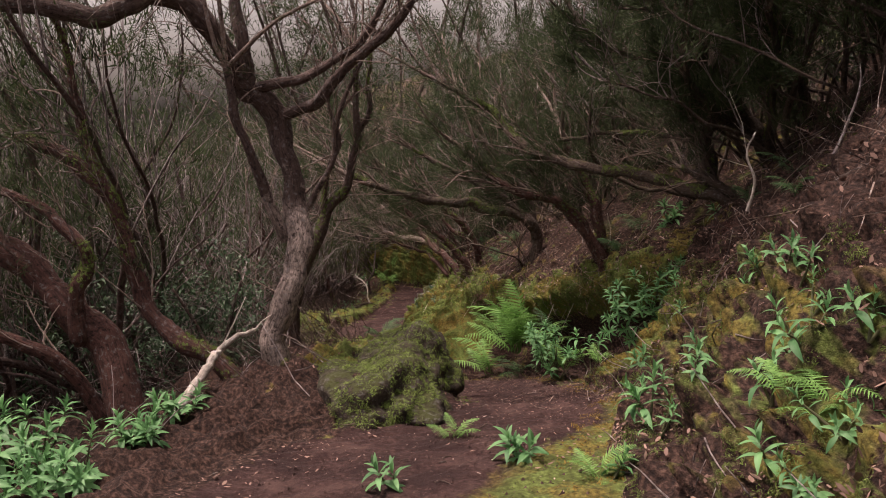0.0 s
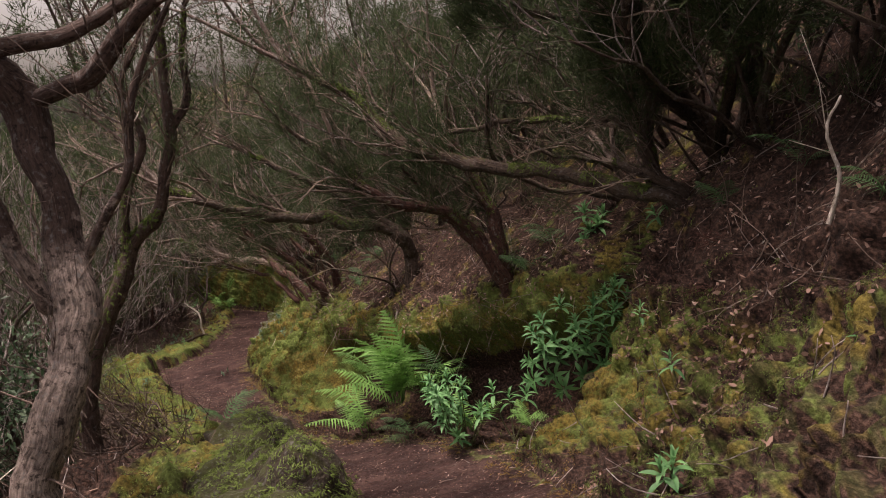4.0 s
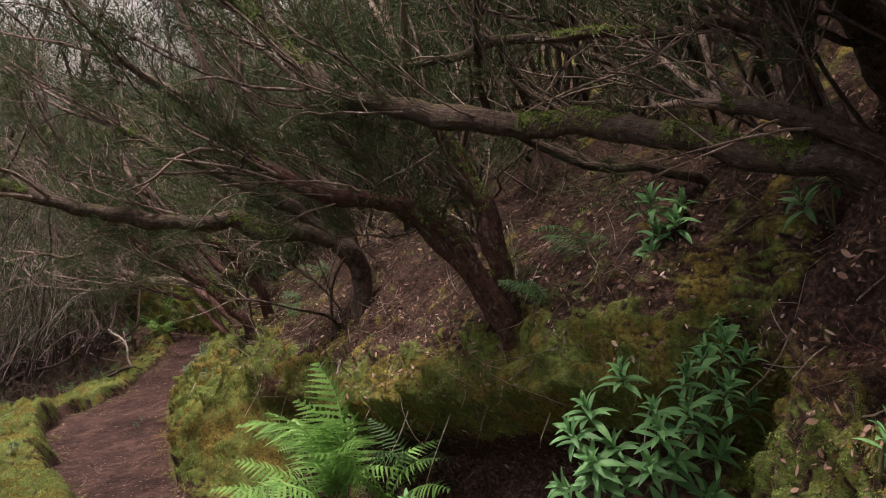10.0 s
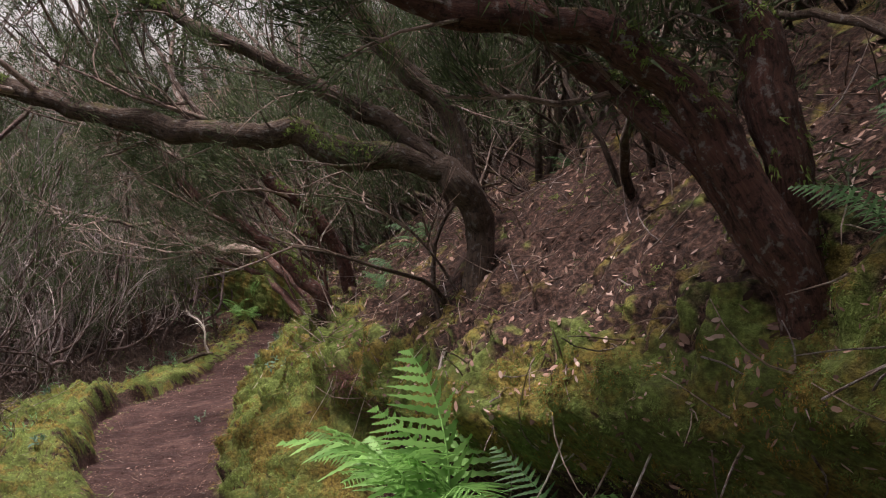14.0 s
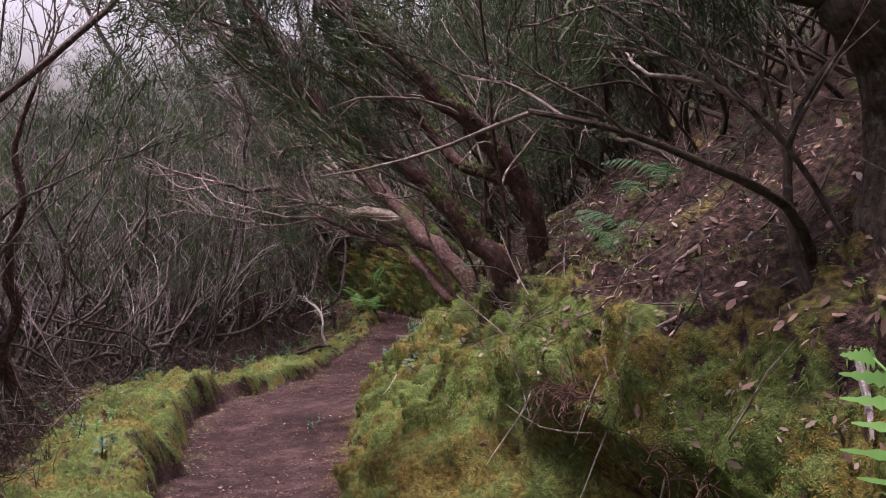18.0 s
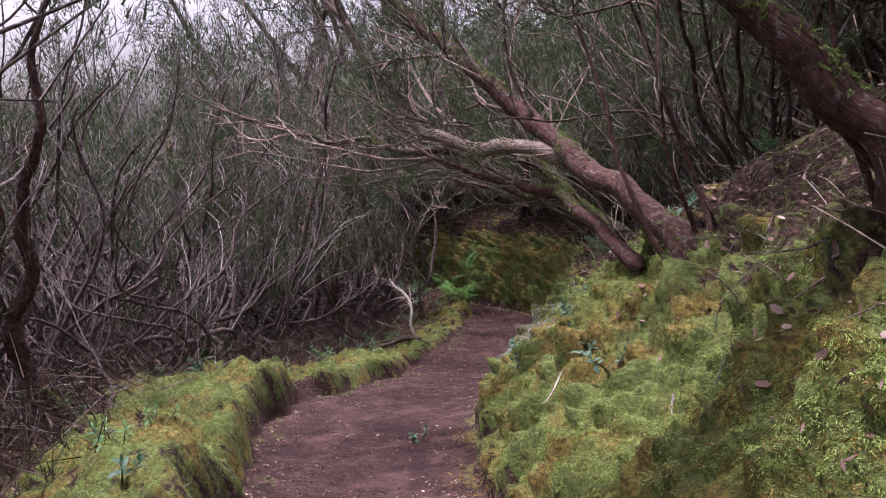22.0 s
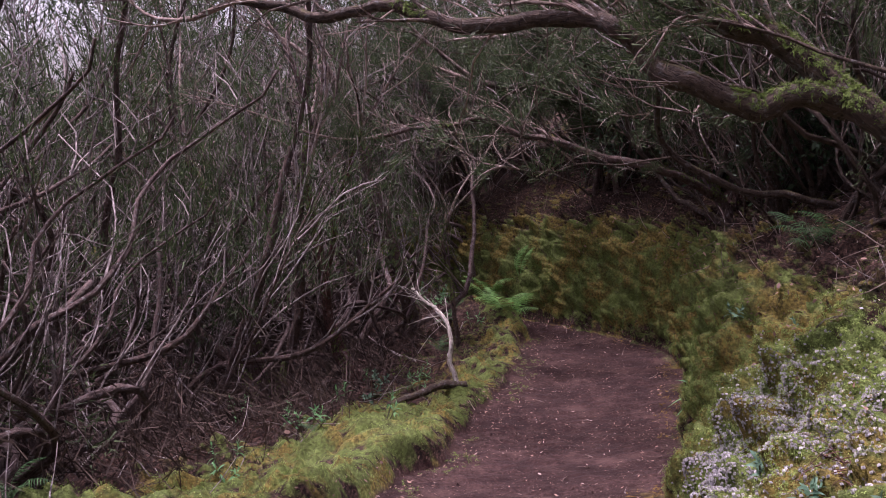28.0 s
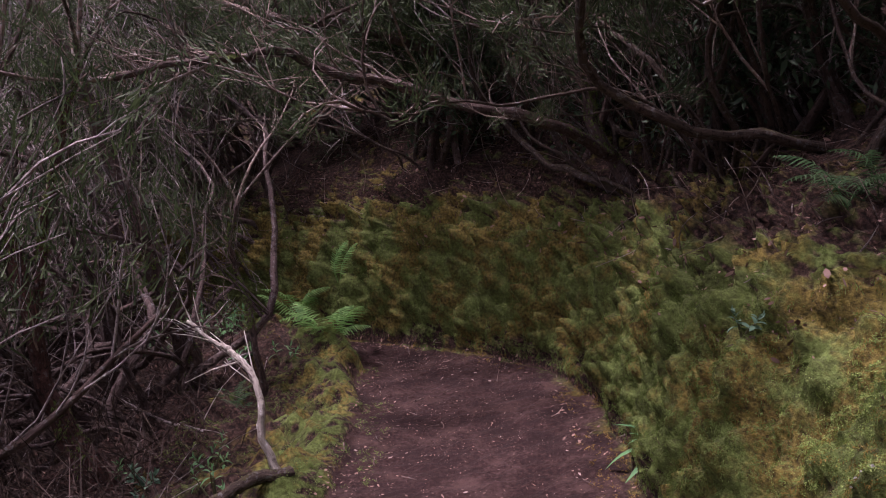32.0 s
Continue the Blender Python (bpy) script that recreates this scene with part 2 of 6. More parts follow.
class Buf:
    """Gathers vertices and faces of one mesh as arrays."""

    def __init__(self):
        self.v, self.q, self.t, self.g, self.n = [], [], [], [], 0

    def add(self, v, quads=None, tris=None, grain=None):
        if quads is not None and len(quads):
            self.q.append(np.asarray(quads) + self.n)
        if tris is not None and len(tris):
            self.t.append(np.asarray(tris) + self.n)
        self.v.append(np.asarray(v, float).reshape(-1, 3))
        self.n += len(self.v[-1])
        if grain is not None:
            self.g.append(np.asarray(grain, float).reshape(-1, 3))

    def mesh(self, name, mat, smooth=True):
        v = np.concatenate(self.v) if self.v else np.zeros((0, 3))
        q = np.concatenate(self.q) if self.q else np.zeros((0, 4), int)
        t = np.concatenate(self.t) if self.t else np.zeros((0, 3), int)
        me = bpy.data.meshes.new(name)
        me.vertices.add(len(v))
        me.vertices.foreach_set("co", v.astype(np.float32).ravel())
        loops = np.concatenate([q.ravel(), t.ravel()]).astype(np.int32)
        me.loops.add(len(loops))
        me.loops.foreach_set("vertex_index", loops)
        me.polygons.add(len(q) + len(t))
        starts = np.concatenate([np.arange(len(q)) * 4, len(q) * 4 + np.arange(len(t)) * 3]).astype(np.int32)
        me.polygons.foreach_set("loop_start", starts)
        me.polygons.foreach_set("use_smooth", np.full(len(starts), smooth))
        if self.g and sum(map(len, self.g)) == len(v):
            at = me.attributes.new("grain", "FLOAT_VECTOR", "POINT")
            at.data.foreach_set("vector", np.concatenate(self.g).astype(np.float32).ravel())
        me.materials.append(mat)
        me.update(calc_edges=True)
        return me


def part(name, buf, mat, parent=None, label="", smooth=True, kind=""):
    ob = new(name, buf.mesh(name, mat, smooth))
    ob.parent = parent
    return tagged(ob, label, kind=kind)


def thing(name, at, label, category, group="", kind=""):
    ob = new(name)
    ob.empty_display_size = 0.1
    ob.location = at
    return tagged(ob, label, category, group, kind)


def curve_through(pts, n):
    """n points along a smooth line through pts (Catmull-Rom)."""
    p = np.asarray(pts, float)
    if len(p) < 3:
        return p[0] + (p[-1] - p[0]) * np.linspace(0, 1, n)[:, None]
    p = np.vstack([2 * p[0] - p[1], p, 2 * p[-1] - p[-2]])
    u = np.linspace(0, len(p) - 3 - 1e-6, n)
    k = u.astype(int)
    f = (u - k)[:, None]
    a, b, c, d = p[k], p[k + 1], p[k + 2], p[k + 3]
    return 0.5 * (2 * b + (c - a) * f + (2 * a - 5 * b + 4 * c - d) * f ** 2 + (3 * b - a - 3 * c + d) * f ** 3)


def tube(buf, pts, radii, sides=6, rough=0.0, knots=0.0):
    p = np.asarray(pts, float)
    n = len(p)
    tan = np.gradient(p, axis=0)
    tan /= np.linalg.norm(tan, axis=1)[:, None] + 1e-9
    chord = p[-1] - p[0]
    ref = np.cross(chord, (0.83, 0.55, 0.1) if abs(chord[2]) > 0.5 * np.linalg.norm(chord) else (0.1, 0.2, 0.97))
    ref /= np.linalg.norm(ref) + 1e-9
    a = np.cross(tan, ref)
    a /= np.linalg.norm(a, axis=1)[:, None] + 1e-9
    b = np.cross(tan, a)
    ang = np.arange(sides) * 2 * np.pi / sides
    r = np.broadcast_to(np.asarray(radii, float), (n,))[:, None] * np.ones(sides)
    if rough:
        r = r * (1 + rough * rng.normal(size=r.shape))
    if knots:
        run = np.concatenate([[0], np.cumsum(np.linalg.norm(np.diff(p, axis=0), axis=1))])[:, None]
        seat = 30 * rng.random()
        r = r * (1 + knots * lumps(1.1 * np.cos(ang)[None] + 0 * run, 1.1 * np.sin(ang)[None] + 0 * run, 2.6 * run + seat, 2.2, 17))
    v = p[:, None] + r[..., None] * (np.cos(ang)[None, :, None] * a[:, None] + np.sin(ang)[None, :, None] * b[:, None])
    i = np.arange(n - 1)[:, None] * sides
    j = np.arange(sides)[None]
    k = (j + 1) % sides
    quads = np.stack([i + j, i + k, i + sides + k, i + sides + j], -1).reshape(-1, 4)
    tip = np.array([[(n - 1) * sides + m, (n - 1) * sides + m + 1, (n - 1) * sides] for m in range(1, sides - 1)])
    along = np.concatenate([[0], np.cumsum(np.linalg.norm(np.diff(p, axis=0), axis=1))])
    g = np.stack([r * np.cos(ang), r * np.sin(ang), (0.13 * along)[:, None] * np.ones(sides)], -1) + 40 * rng.random(3)
    buf.add(v, quads, tip, g)


def wander(start, direction, length, n, bend=0.25, lift=0.0, hold=0.0):
    """A crooked line that starts in a direction and wanders."""
    d = np.asarray(direction, float)
    d = d / np.linalg.norm(d)
    aim = d.copy()
    p = [np.asarray(start, float)]
    turn = rng.normal(size=3) * bend * 0.5
    for _ in range(n - 1):
        turn = 0.6 * turn + rng.normal(size=3) * bend * 0.6
        d = d + turn * 0.5 + np.array([0, 0, lift]) + aim * hold
        d /= np.linalg.norm(d)
        p.append(p[-1] + d * length / (n - 1))
    return np.array(p)


def sprouts(line, count, r0, length, spread, sides, buf, depth, tips, bias=(0, 0, 0.3), lift=0.02, lo=0.25, shrink=0.55, home=None):
    """Branches that leave a line, and theirs in turn; collects the tips."""
    n = len(line)
    for _ in range(count):
        f = lo + (1 - lo) * rng.random()
        k = min(int(f * (n - 1)), n - 2)
        p = line[k] + (line[k + 1] - line[k]) * rng.random()
        fwd = line[k + 1] - line[k]
        fwd = fwd / (np.linalg.norm(fwd) + 1e-9)
        d = fwd + rng.normal(size=3) * spread + np.array(bias)
        le = length * (0.55 + 0.8 * rng.random()) * (1.15 - 0.5 * f)
        m = 6 if depth > 1 else 3
        w = wander(p, d, le, m, 0.5, lift)
        if home is not None and in_the_way(w + home).any():
            continue
        rr = r0 * (0.6 + 0.6 * rng.random())
        tube(buf, w, np.linspace(rr, rr * 0.35, m), sides)
        if depth > 1:
            sprouts(w, max(2, int(2 + 3 * rng.random())), rr * 0.55, le * shrink, spread * 1.15, 3, buf, depth - 1, tips, bias, lift, 0.3, shrink, home)
        else:
            tips.append((w[-1], w[-1] - w[-2]))
            tips.append((w[-2], w[-1] - w[-2]))


def needles(buf, tips, per=26, size=0.11, width=0.006, spread=0.55, up=0.5):
    """Heath sprays: thin pointed blades fanned round each tip."""
    if not tips:
        return
    p = np.array([a for a, _ in tips])
    d = np.array([b for _, b in tips])
    d /= np.linalg.norm(d, axis=1)[:, None] + 1e-9
    p, d = np.repeat(p, per, 0), np.repeat(d, per, 0)
    n = len(p)
    d = d + rng.normal(size=(n, 3)) * spread + np.array([0, 0, up])
    d /= np.linalg.norm(d, axis=1)[:, None]
    p = p + rng.normal(size=(n, 3)) * size * 0.55
    w = np.cross(d, rng.normal(size=(n, 3)))
    w /= np.linalg.norm(w, axis=1)[:, None] + 1e-9
    le = size * (0.6 + 0.8 * rng.random(n))[:, None]
    v = np.stack([p - w * width / 2, p + w * width / 2, p + d * le], 1).reshape(-1, 3)
    buf.add(v, tris=np.arange(3 * n).reshape(-1, 3))


def leaves(buf, tips, per=8, size=0.09, aspect=0.38, spread=0.8, jitter=0.1):
    """Pointed, folded leaves round each tip, four corners each."""
    p = np.array([a for a, _ in tips])
    d = np.array([b for _, b in tips])
    d /= np.linalg.norm(d, axis=1)[:, None] + 1e-9
    p, d = np.repeat(p, per, 0), np.repeat(d, per, 0)
    n = len(p)
    p = p + rng.normal(size=(n, 3)) * jitter
    d = d * 0.4 + rng.normal(size=(n, 3)) * spread
    d /= np.linalg.norm(d, axis=1)[:, None] + 1e-9
    w = np.cross(d, np.array([0, 0, 1]) + rng.normal(size=(n, 3)) * 0.5)
    w /= np.linalg.norm(w, axis=1)[:, None] + 1e-9
    le = size * (0.6 + 0.7 * rng.random(n))[:, None]
    mid = p + d * le * 0.45
    v = np.stack([p, mid - w * le * aspect / 2, p + d * le - np.array([0, 0, 0.15]) * le, mid + w * le * aspect / 2], 1).reshape(-1, 3)
    k = np.arange(n)[:, None] * 4
    buf.add(v, tris=np.concatenate([k + np.array([0, 1, 2]), k + np.array([0, 2, 3])]))


def tufts(buf, p, n, blades, long, width, droop, gather):
    """Moss in small overlapping tufts: blades that hang along the surface and stand off at their tips."""
    k = len(p)
    n = n / (np.linalg.norm(n, axis=1)[:, None] + 1e-9)
    way = rng.normal(size=(k, 3)) * 0.5 - np.array([0, 0, 1]) * (0.3 + droop)
    way -= n * (way * n).sum(1)[:, None]
    tall = 0.5 + 1.1 * rng.random((k, 1)) ** 1.5
    p, n, way, tall = (np.repeat(a, blades, 0) for a in (p, n, way, tall))
    m = len(p)
    off = rng.normal(size=(m, 3)) * gather
    p = p + off - n * (off * n).sum(1)[:, None] * 0.8
    d = way / (np.linalg.norm(way, axis=1)[:, None] + 1e-9) + rng.normal(size=(m, 3)) * 0.4 + n * (0.25 + 0.5 * rng.random((m, 1)))
    d /= np.linalg.norm(d, axis=1)[:, None] + 1e-9
    w = np.cross(d, n + rng.normal(size=(m, 3)) * 0.3)
    w /= np.linalg.norm(w, axis=1)[:, None] + 1e-9
    le = long * tall * (0.6 + 0.8 * rng.random((m, 1)))
    v = np.stack([p - w * width / 2 + n * 0.003, p + w * width / 2 + n * 0.003, p + d * le], 1).reshape(-1, 3)
    buf.add(v, tris=np.arange(3 * m).reshape(-1, 3))


# ---- the ground: path, ledge on the valley side, bank on the hill side ----
PATH_Y = [-6, 0, 2, 3.9, 5.4, 6.6, 7.76, 8.7, 10.3, 11.4, 12.5, 13.9, 15.4, 17.9, 19.4, 20.9, 22.3, 24.5, 27, 30, 36, 60]
PATH_Z = [0.1, -0.10, -0.25, -0.39, -0.66, -1.15, -1.58, -1.85, -2.31, -2.69, -3.09, -3.33, -3.51, -4.05, -4.30, -4.5, -4.85, -5.2, -5.25, -5.3, -5.5, -6.5]
LEFT_Y = [-6, 0, 3.0, 3.8, 4.5, 5.3, 7, 8.5, 10.5, 12, 13.1, 16, 17, 19.9, 21.3, 22.3, 22.8, 23.2, 24.4, 25.5, 26.8, 28.2, 29.2, 30.2, 32, 40, 60]
LEFT_X = [-1.2, -1.3, -1.5, -1.35, -0.9, -0.1, 0.1, 0.05, -0.4, -0.75, -1.15, -1.9, -2.32, -3.1, -3.2, -3.18, -2.75, -2.65, -2.45, -2.2, -1.95, -1.7, -1.95, -3.3, -6.3, -17, -42]
RIGHT_Y = [-6, 0, 3.4, 5.1, 7, 8.5, 10, 12.15, 13.5, 15.2, 17.1, 19.5, 22.4, 23, 23.6, 25, 26.8, 27.8, 28.6, 29.6, 32, 40, 60]
RIGHT_X = [0.5, 0.55, 0.7, 1.1, 1.45, 1.5, 1.2, 0.25, -0.2, -0.6, -0.78, -1.1, -1.12, -0.88, -0.62, -0.38, -0.05, -0.32, -1.0, -2.1, -5.2, -15.5, -41]
LEDGE_Y = [-6, 2, 4.7, 5.7, 7, 9, 11, 16, 17.5, 21.4, 21.9, 22.4, 24.7, 25.2, 27, 28.5, 60]
LEDGE_H = [0.03, 0.03, 0.03, 0.28, 0.5, 0.55, 0.3, 0.2, 0.4, 0.42, 0.03, 0.26, 0.24, 0.12, 0.12, 0.3, 0.3]


def smooth_interp(y, a, b):
    return (np.interp(y - 0.35, a, b) + np.interp(y, a, b) + np.interp(y + 0.35, a, b)) / 3


def path_z(y):
    return smooth_interp(y, PATH_Y, PATH_Z)


def left_x(y):
    return smooth_interp(y, LEFT_Y, LEFT_X)


def right_x(y):
    return smooth_interp(y, RIGHT_Y, RIGHT_X)


def in_the_way(p):
    """Which places lie in the clear room over the path, its ledge and the face of the bank."""
    y = p[:, 1]
    lx, rx, pz = left_x(y), right_x(y), path_z(y)
    room = (p[:, 0] > lx - np.interp(y, [23, 25], [0.85, 0.35])) & (p[:, 0] < rx + np.interp(y, [24, 25.5], [1.3, 0.3])) & (p[:, 2] < pz + 2.1) & (y < 29.5)
    room |= (p[:, 0] > lx - 2.2) & (p[:, 0] < rx + 1.3) & (p[:, 2] < pz + 2.5) & (y < 5)
    near_bank = (p[:, 0] > rx) & (p[:, 0] < rx + np.interp(y, [7, 9, 23, 25.5], [2.0, 1.3, 1.3, 0.5])) & (p[:, 2] < pz + 2.0) & (y < 29)
    return room | near_bank


# outward and upward run of the bank, by its length from the foot, for five kinds of stretch
BANK_S = [0, 0.2, 0.5, 0.8, 1.1, 1.5, 2.0, 3.0, 5.0, 9.0]
BANK_KINDS = [
    ([0, 0.12, 0.36, 0.58, 0.78, 1.05, 1.4, 2.15, 3.7, 7.0], [0, 0.14, 0.33, 0.55, 0.8, 1.14, 1.5, 2.2, 3.5, 5.8]),   # open slope
    ([0, 0.2, 0.55, 0.95, 1.4, 1.0, 1.22, 2.1, 3.8, 7.2], [0, 0.02, 0.06, 0.16, 0.7, 1.22, 1.62, 2.3, 3.3, 5.2]),    # undercut
    ([0, 0.08, 0.25, 0.45, 0.65, 0.95, 1.35, 2.2, 4.0, 7.6], [0, 0.2, 0.48, 0.74, 1.0, 1.32, 1.62, 2.1, 3.0, 4.9]),  # bluff
    ([0, 0.03, 0.08, 0.14, 0.22, 0.4, 0.8, 1.75, 3.5, 7.2], [0, 0.2, 0.5, 0.8, 1.1, 1.42, 1.68, 2.05, 2.95, 4.8]),       # wall
]
KIND_Y = [-6, 8.3, 9.0, 14.2, 15.0, 23.6, 24.8, 60]
KIND_OF = [0, 0, 1, 1, 2, 2, 3, 3]


def bank(s, y):
    """How far out and how high the bank stands, at length s from its foot."""
    out, up = 0, 0
    for kind in range(4):
        w = np.interp(y, KIND_Y, [1.0 if k == kind else 0.0 for k in KIND_OF])
        dx, dz = BANK_KINDS[kind]
        out = out + w * np.interp(s, BANK_S, dx)
        up = up + w * np.interp(s, BANK_S, dz)
    up = up * np.interp(y, [6.2, 7.8, 8.7, 9.3, 14.5, 15.5, 16.8, 18, 19.3, 21, 23, 24.5], [1.0, 1.14, 1.16, 1.0, 1.0, 1.08, 1.08, 1.25, 1.15, 0.92, 0.95, 1.0])
    more = np.maximum(np.asarray(s) - 9.0, 0)
    out = out + 0.34 * np.interp(y, [15.8, 17.2, 20.2, 22], [0, 1, 1, 0]) * np.clip(out, 0, 0.9)
    gully = 0.62 * np.exp(-((np.asarray(y) - 9.15) / 0.42) ** 2) * np.clip(np.asarray(s) / 0.6, 0, 1)
    return out + gully + more * 0.9, (up + more * 0.35) * np.interp(y, [29, 36], [1.0, 0.55])


def lumps(x, y, z, scale, seed):
    """Smooth bumps of about one unit, summed from waves; quick on arrays."""
    r = np.random.default_rng(seed)
    total = 0
    for k in range(9):
        f = scale * (0.6 + 1.3 * r.random())
        d = r.normal(size=3)
        d /= np.linalg.norm(d)
        e = r.normal(size=3)
        total = total + np.sin(f * (d[0] * x + d[1] * y + d[2] * z) + r.random() * 6.28 + 1.1 * np.sin(f * 0.6 * (e[0] * x + e[1] * y + e[2] * z)))
    return total / 4.0


def surface(u, y, creases=False):
    """The ground at u across and y along. u < 0: metres left of the path; 0..1: the path; u > 1: bank length past 1."""
    u, y = np.broadcast_arrays(np.asarray(u, float), np.asarray(y, float))
    wob = 0.08 * lumps(y, 0 * y, 0 * y, 3.0, 8) + 0.07 * lumps(y, 0 * y, 0 * y, 9.0, 9)
    lx, rx, pz = left_x(y) + wob, right_x(y) + 0.8 * lumps(y, 0 * y + 3, 0 * y, 4.0, 10) * 0.06, path_z(y)
    d = np.maximum(-u, 0)
    ledge = np.interp(y, LEDGE_Y, LEDGE_H) * (1 + 0.3 * lumps(y, d, 0 * y, 4.0, 12))
    wide = np.interp(y, [3, 5, 9, 12], [0.25, 0.5, 0.5, 0.14])
    rise = ledge * np.clip(d / wide, 0, 1) ** 0.6
    fall = -0.22 * np.maximum(d - 1.3, 0) * np.clip((60 - d) / 60, 0.2, 1)
    f = np.clip(u, 0, 1)
    dish = -0.04 * np.sin(np.pi * f)
    out, up = bank(np.maximum(u - 1, 0), y)
    x = lx + (rx - lx) * f - d + out
    z = pz + rise + fall + dish + up
    rough = np.where(u < 0, 0.085 * np.clip(d / 0.25, 0, 1), np.where(u > 1, 0.13 * np.interp(y, [23.5, 25], [1, 1.35]) * np.clip((u - 1) / 0.2, 0, 1) * np.interp(u - 1, [1.6, 2.2], [1, 0.5]), 0.022))
    tall = np.where(u > 1, 0.35, 1.0)
    n1, n2, n3 = lumps(x, y, z * tall, 3.0, 3), np.abs(lumps(x, y, z * tall, 8, 4)), np.abs(lumps(x, y, z * tall * 0.8, 21, 5))
    n4 = np.abs(lumps(x, y, z * np.where(u > 1, 0.55, 1.0), 46, 6))
    wall = np.where(u > 1, np.interp(y, [23.5, 25], [0, 1]), 0.0)
    move = rough * ((0.62 - 0.35 * wall) * n1 + (0.75 - 0.45 * wall) * (n2 - 0.5) + (0.95 - 0.1 * wall) * (n3 - 0.5) + (0.38 + 0.3 * wall) * (n4 - 0.5))
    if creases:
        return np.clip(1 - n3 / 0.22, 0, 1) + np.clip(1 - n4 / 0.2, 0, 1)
    side = np.where(u > 1, 0.75, 0.0)
    return np.stack([x - move * side, y + 0 * move, z + move * (1 - 0.5 * side)], -1)


def ground_at(x, y):
    """The ground's height at a place in plan (top surface)."""
    us = np.concatenate([np.linspace(-14, 0, 160), np.linspace(0.02, 1, 16), 1 + np.linspace(0.02, 9, 220)])
    p = surface(us, np.full(len(us), float(y)))
    k = np.argmin(np.abs(p[:, 0] - x) - 0.02 * p[:, 2])
    return float(p[k, 2])


U_COLS = np.concatenate([-np.array([400, 200, 100, 60, 40, 28, 20, 15, 12, 10]), np.linspace(-8, -2, 24)[:-1], np.linspace(-2, 0, 46)[:-1],
                         np.linspace(0, 1, 27), 1 + np.linspace(0.03, 2.4, 88), 1 + np.linspace(2.5, 9, 40)[:], 1 + np.array([10, 12, 15, 20, 30, 60, 150, 400])])
Y_ROWS = np.concatenate([[-400, -150, -60, -30, -15, -9], np.concatenate([np.linspace(-6, 3.9, 120), np.linspace(4, 31, 660)]), np.linspace(31.3, 40, 30), [42, 45, 50, 60, 80, 120, 200, 400]])


def hollow(u, y):
    """1 under the overhang, where bare earth darkens the colour to deepen the shade."""
    return np.interp(u, [1.1, 1.3, 2.2, 2.32], [0, 1, 1, 0]) * np.interp(y, [9.3, 9.7, 13.9, 14.3], [0, 1, 1, 0])


def build_ground():
    uu, yy = np.meshgrid(U_COLS, Y_ROWS)
    v = surface(uu, yy)
    rows, cols = uu.shape
    i = (np.arange(rows - 1)[:, None] * cols + np.arange(cols - 1)[None]).ravel()
    buf = Buf()
    buf.add(v, np.stack([i, i + 1, i + cols + 1, i + cols], -1))
    ob = part("ground", buf, GROUND)
    moss = np.where(uu < 0, np.interp(-uu, [0, 0.12, 0.3, 1.1, 1.7, 3], [0.5, 0.7, 0.75, 0.65, 0.05, -0.25]), 0.0)
    moss = np.where(uu > 1, np.interp(uu - 1, [0, 0.15, 0.4, 1.2, 1.7, 3], [0.25, 0.5, 0.85, 0.85, 0.4, 0.32]) - 0.4 * np.interp(yy, [5.5, 7.0, 9.0], [1, 0.8, 0]) + 0.06 * np.exp(-((yy - 10.0) / 1.1) ** 2) * np.interp(uu - 1, [1.5, 2, 4, 5], [0, 1, 1, 0]), moss)
    moss = np.where((uu < 0) & (yy > 24.6), moss - np.interp(yy, [24.6, 25.6], [0, 0.3]) * np.interp(-uu, [0.2, 0.6], [0.3, 1]), moss)
    moss = moss - np.where(uu < 0, 1.2 * np.exp(-((yy - 21.95) / 0.28) ** 2), 0)
    moss = np.where((uu > 1.02) & (uu < 2.3), moss - 0.6 * hollow(uu, yy), moss)
    lip = np.interp(uu, [2.28, 2.36, 2.8, 3.1], [0, 0.45, 0.4, 0]) * np.interp(yy, [9.2, 9.8, 14.6, 15.6], [0, 1, 1, 0])
    moss = moss + np.where(uu > 1, lip, 0)
    inside = (uu >= 0) & (uu <= 1)
    moss = np.where(inside, np.interp(uu, [0, 0.08, 0.55, 0.85, 1], [0.25, -0.2, -0.2, 0.12, 0.45]), moss)
    moss = np.where((uu < 0) & (yy < 4), np.interp(-uu, [0, 0.5, 3], [-0.2, 0.2, 0.1]), moss)
    moss = np.where((uu < 0) & (yy >= 4) & (yy < 6.6), moss * np.interp(yy, [4, 5.6, 6.6], [0.1, 0.35, 1.0]), moss)
    hump = np.clip(1 - np.abs(yy - 3.3) / 1.4, 0, 1) * np.interp(uu, [0, 0.4, 0.7, 1], [0, 0, 0.7, 0.9])
    moss = np.where(inside, moss + hump, moss)
    # less moss in the creases: darker soil there stands in for their shade
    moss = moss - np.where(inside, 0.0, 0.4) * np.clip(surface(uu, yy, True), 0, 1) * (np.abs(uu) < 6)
    litter = np.where(inside, 0.2, 0.85)
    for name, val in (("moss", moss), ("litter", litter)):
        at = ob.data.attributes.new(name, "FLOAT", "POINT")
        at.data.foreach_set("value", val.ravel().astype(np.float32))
    return tagged(ob, "damp brown forest soil with leaf litter and moss", "ground", kind="structure")


build_ground()

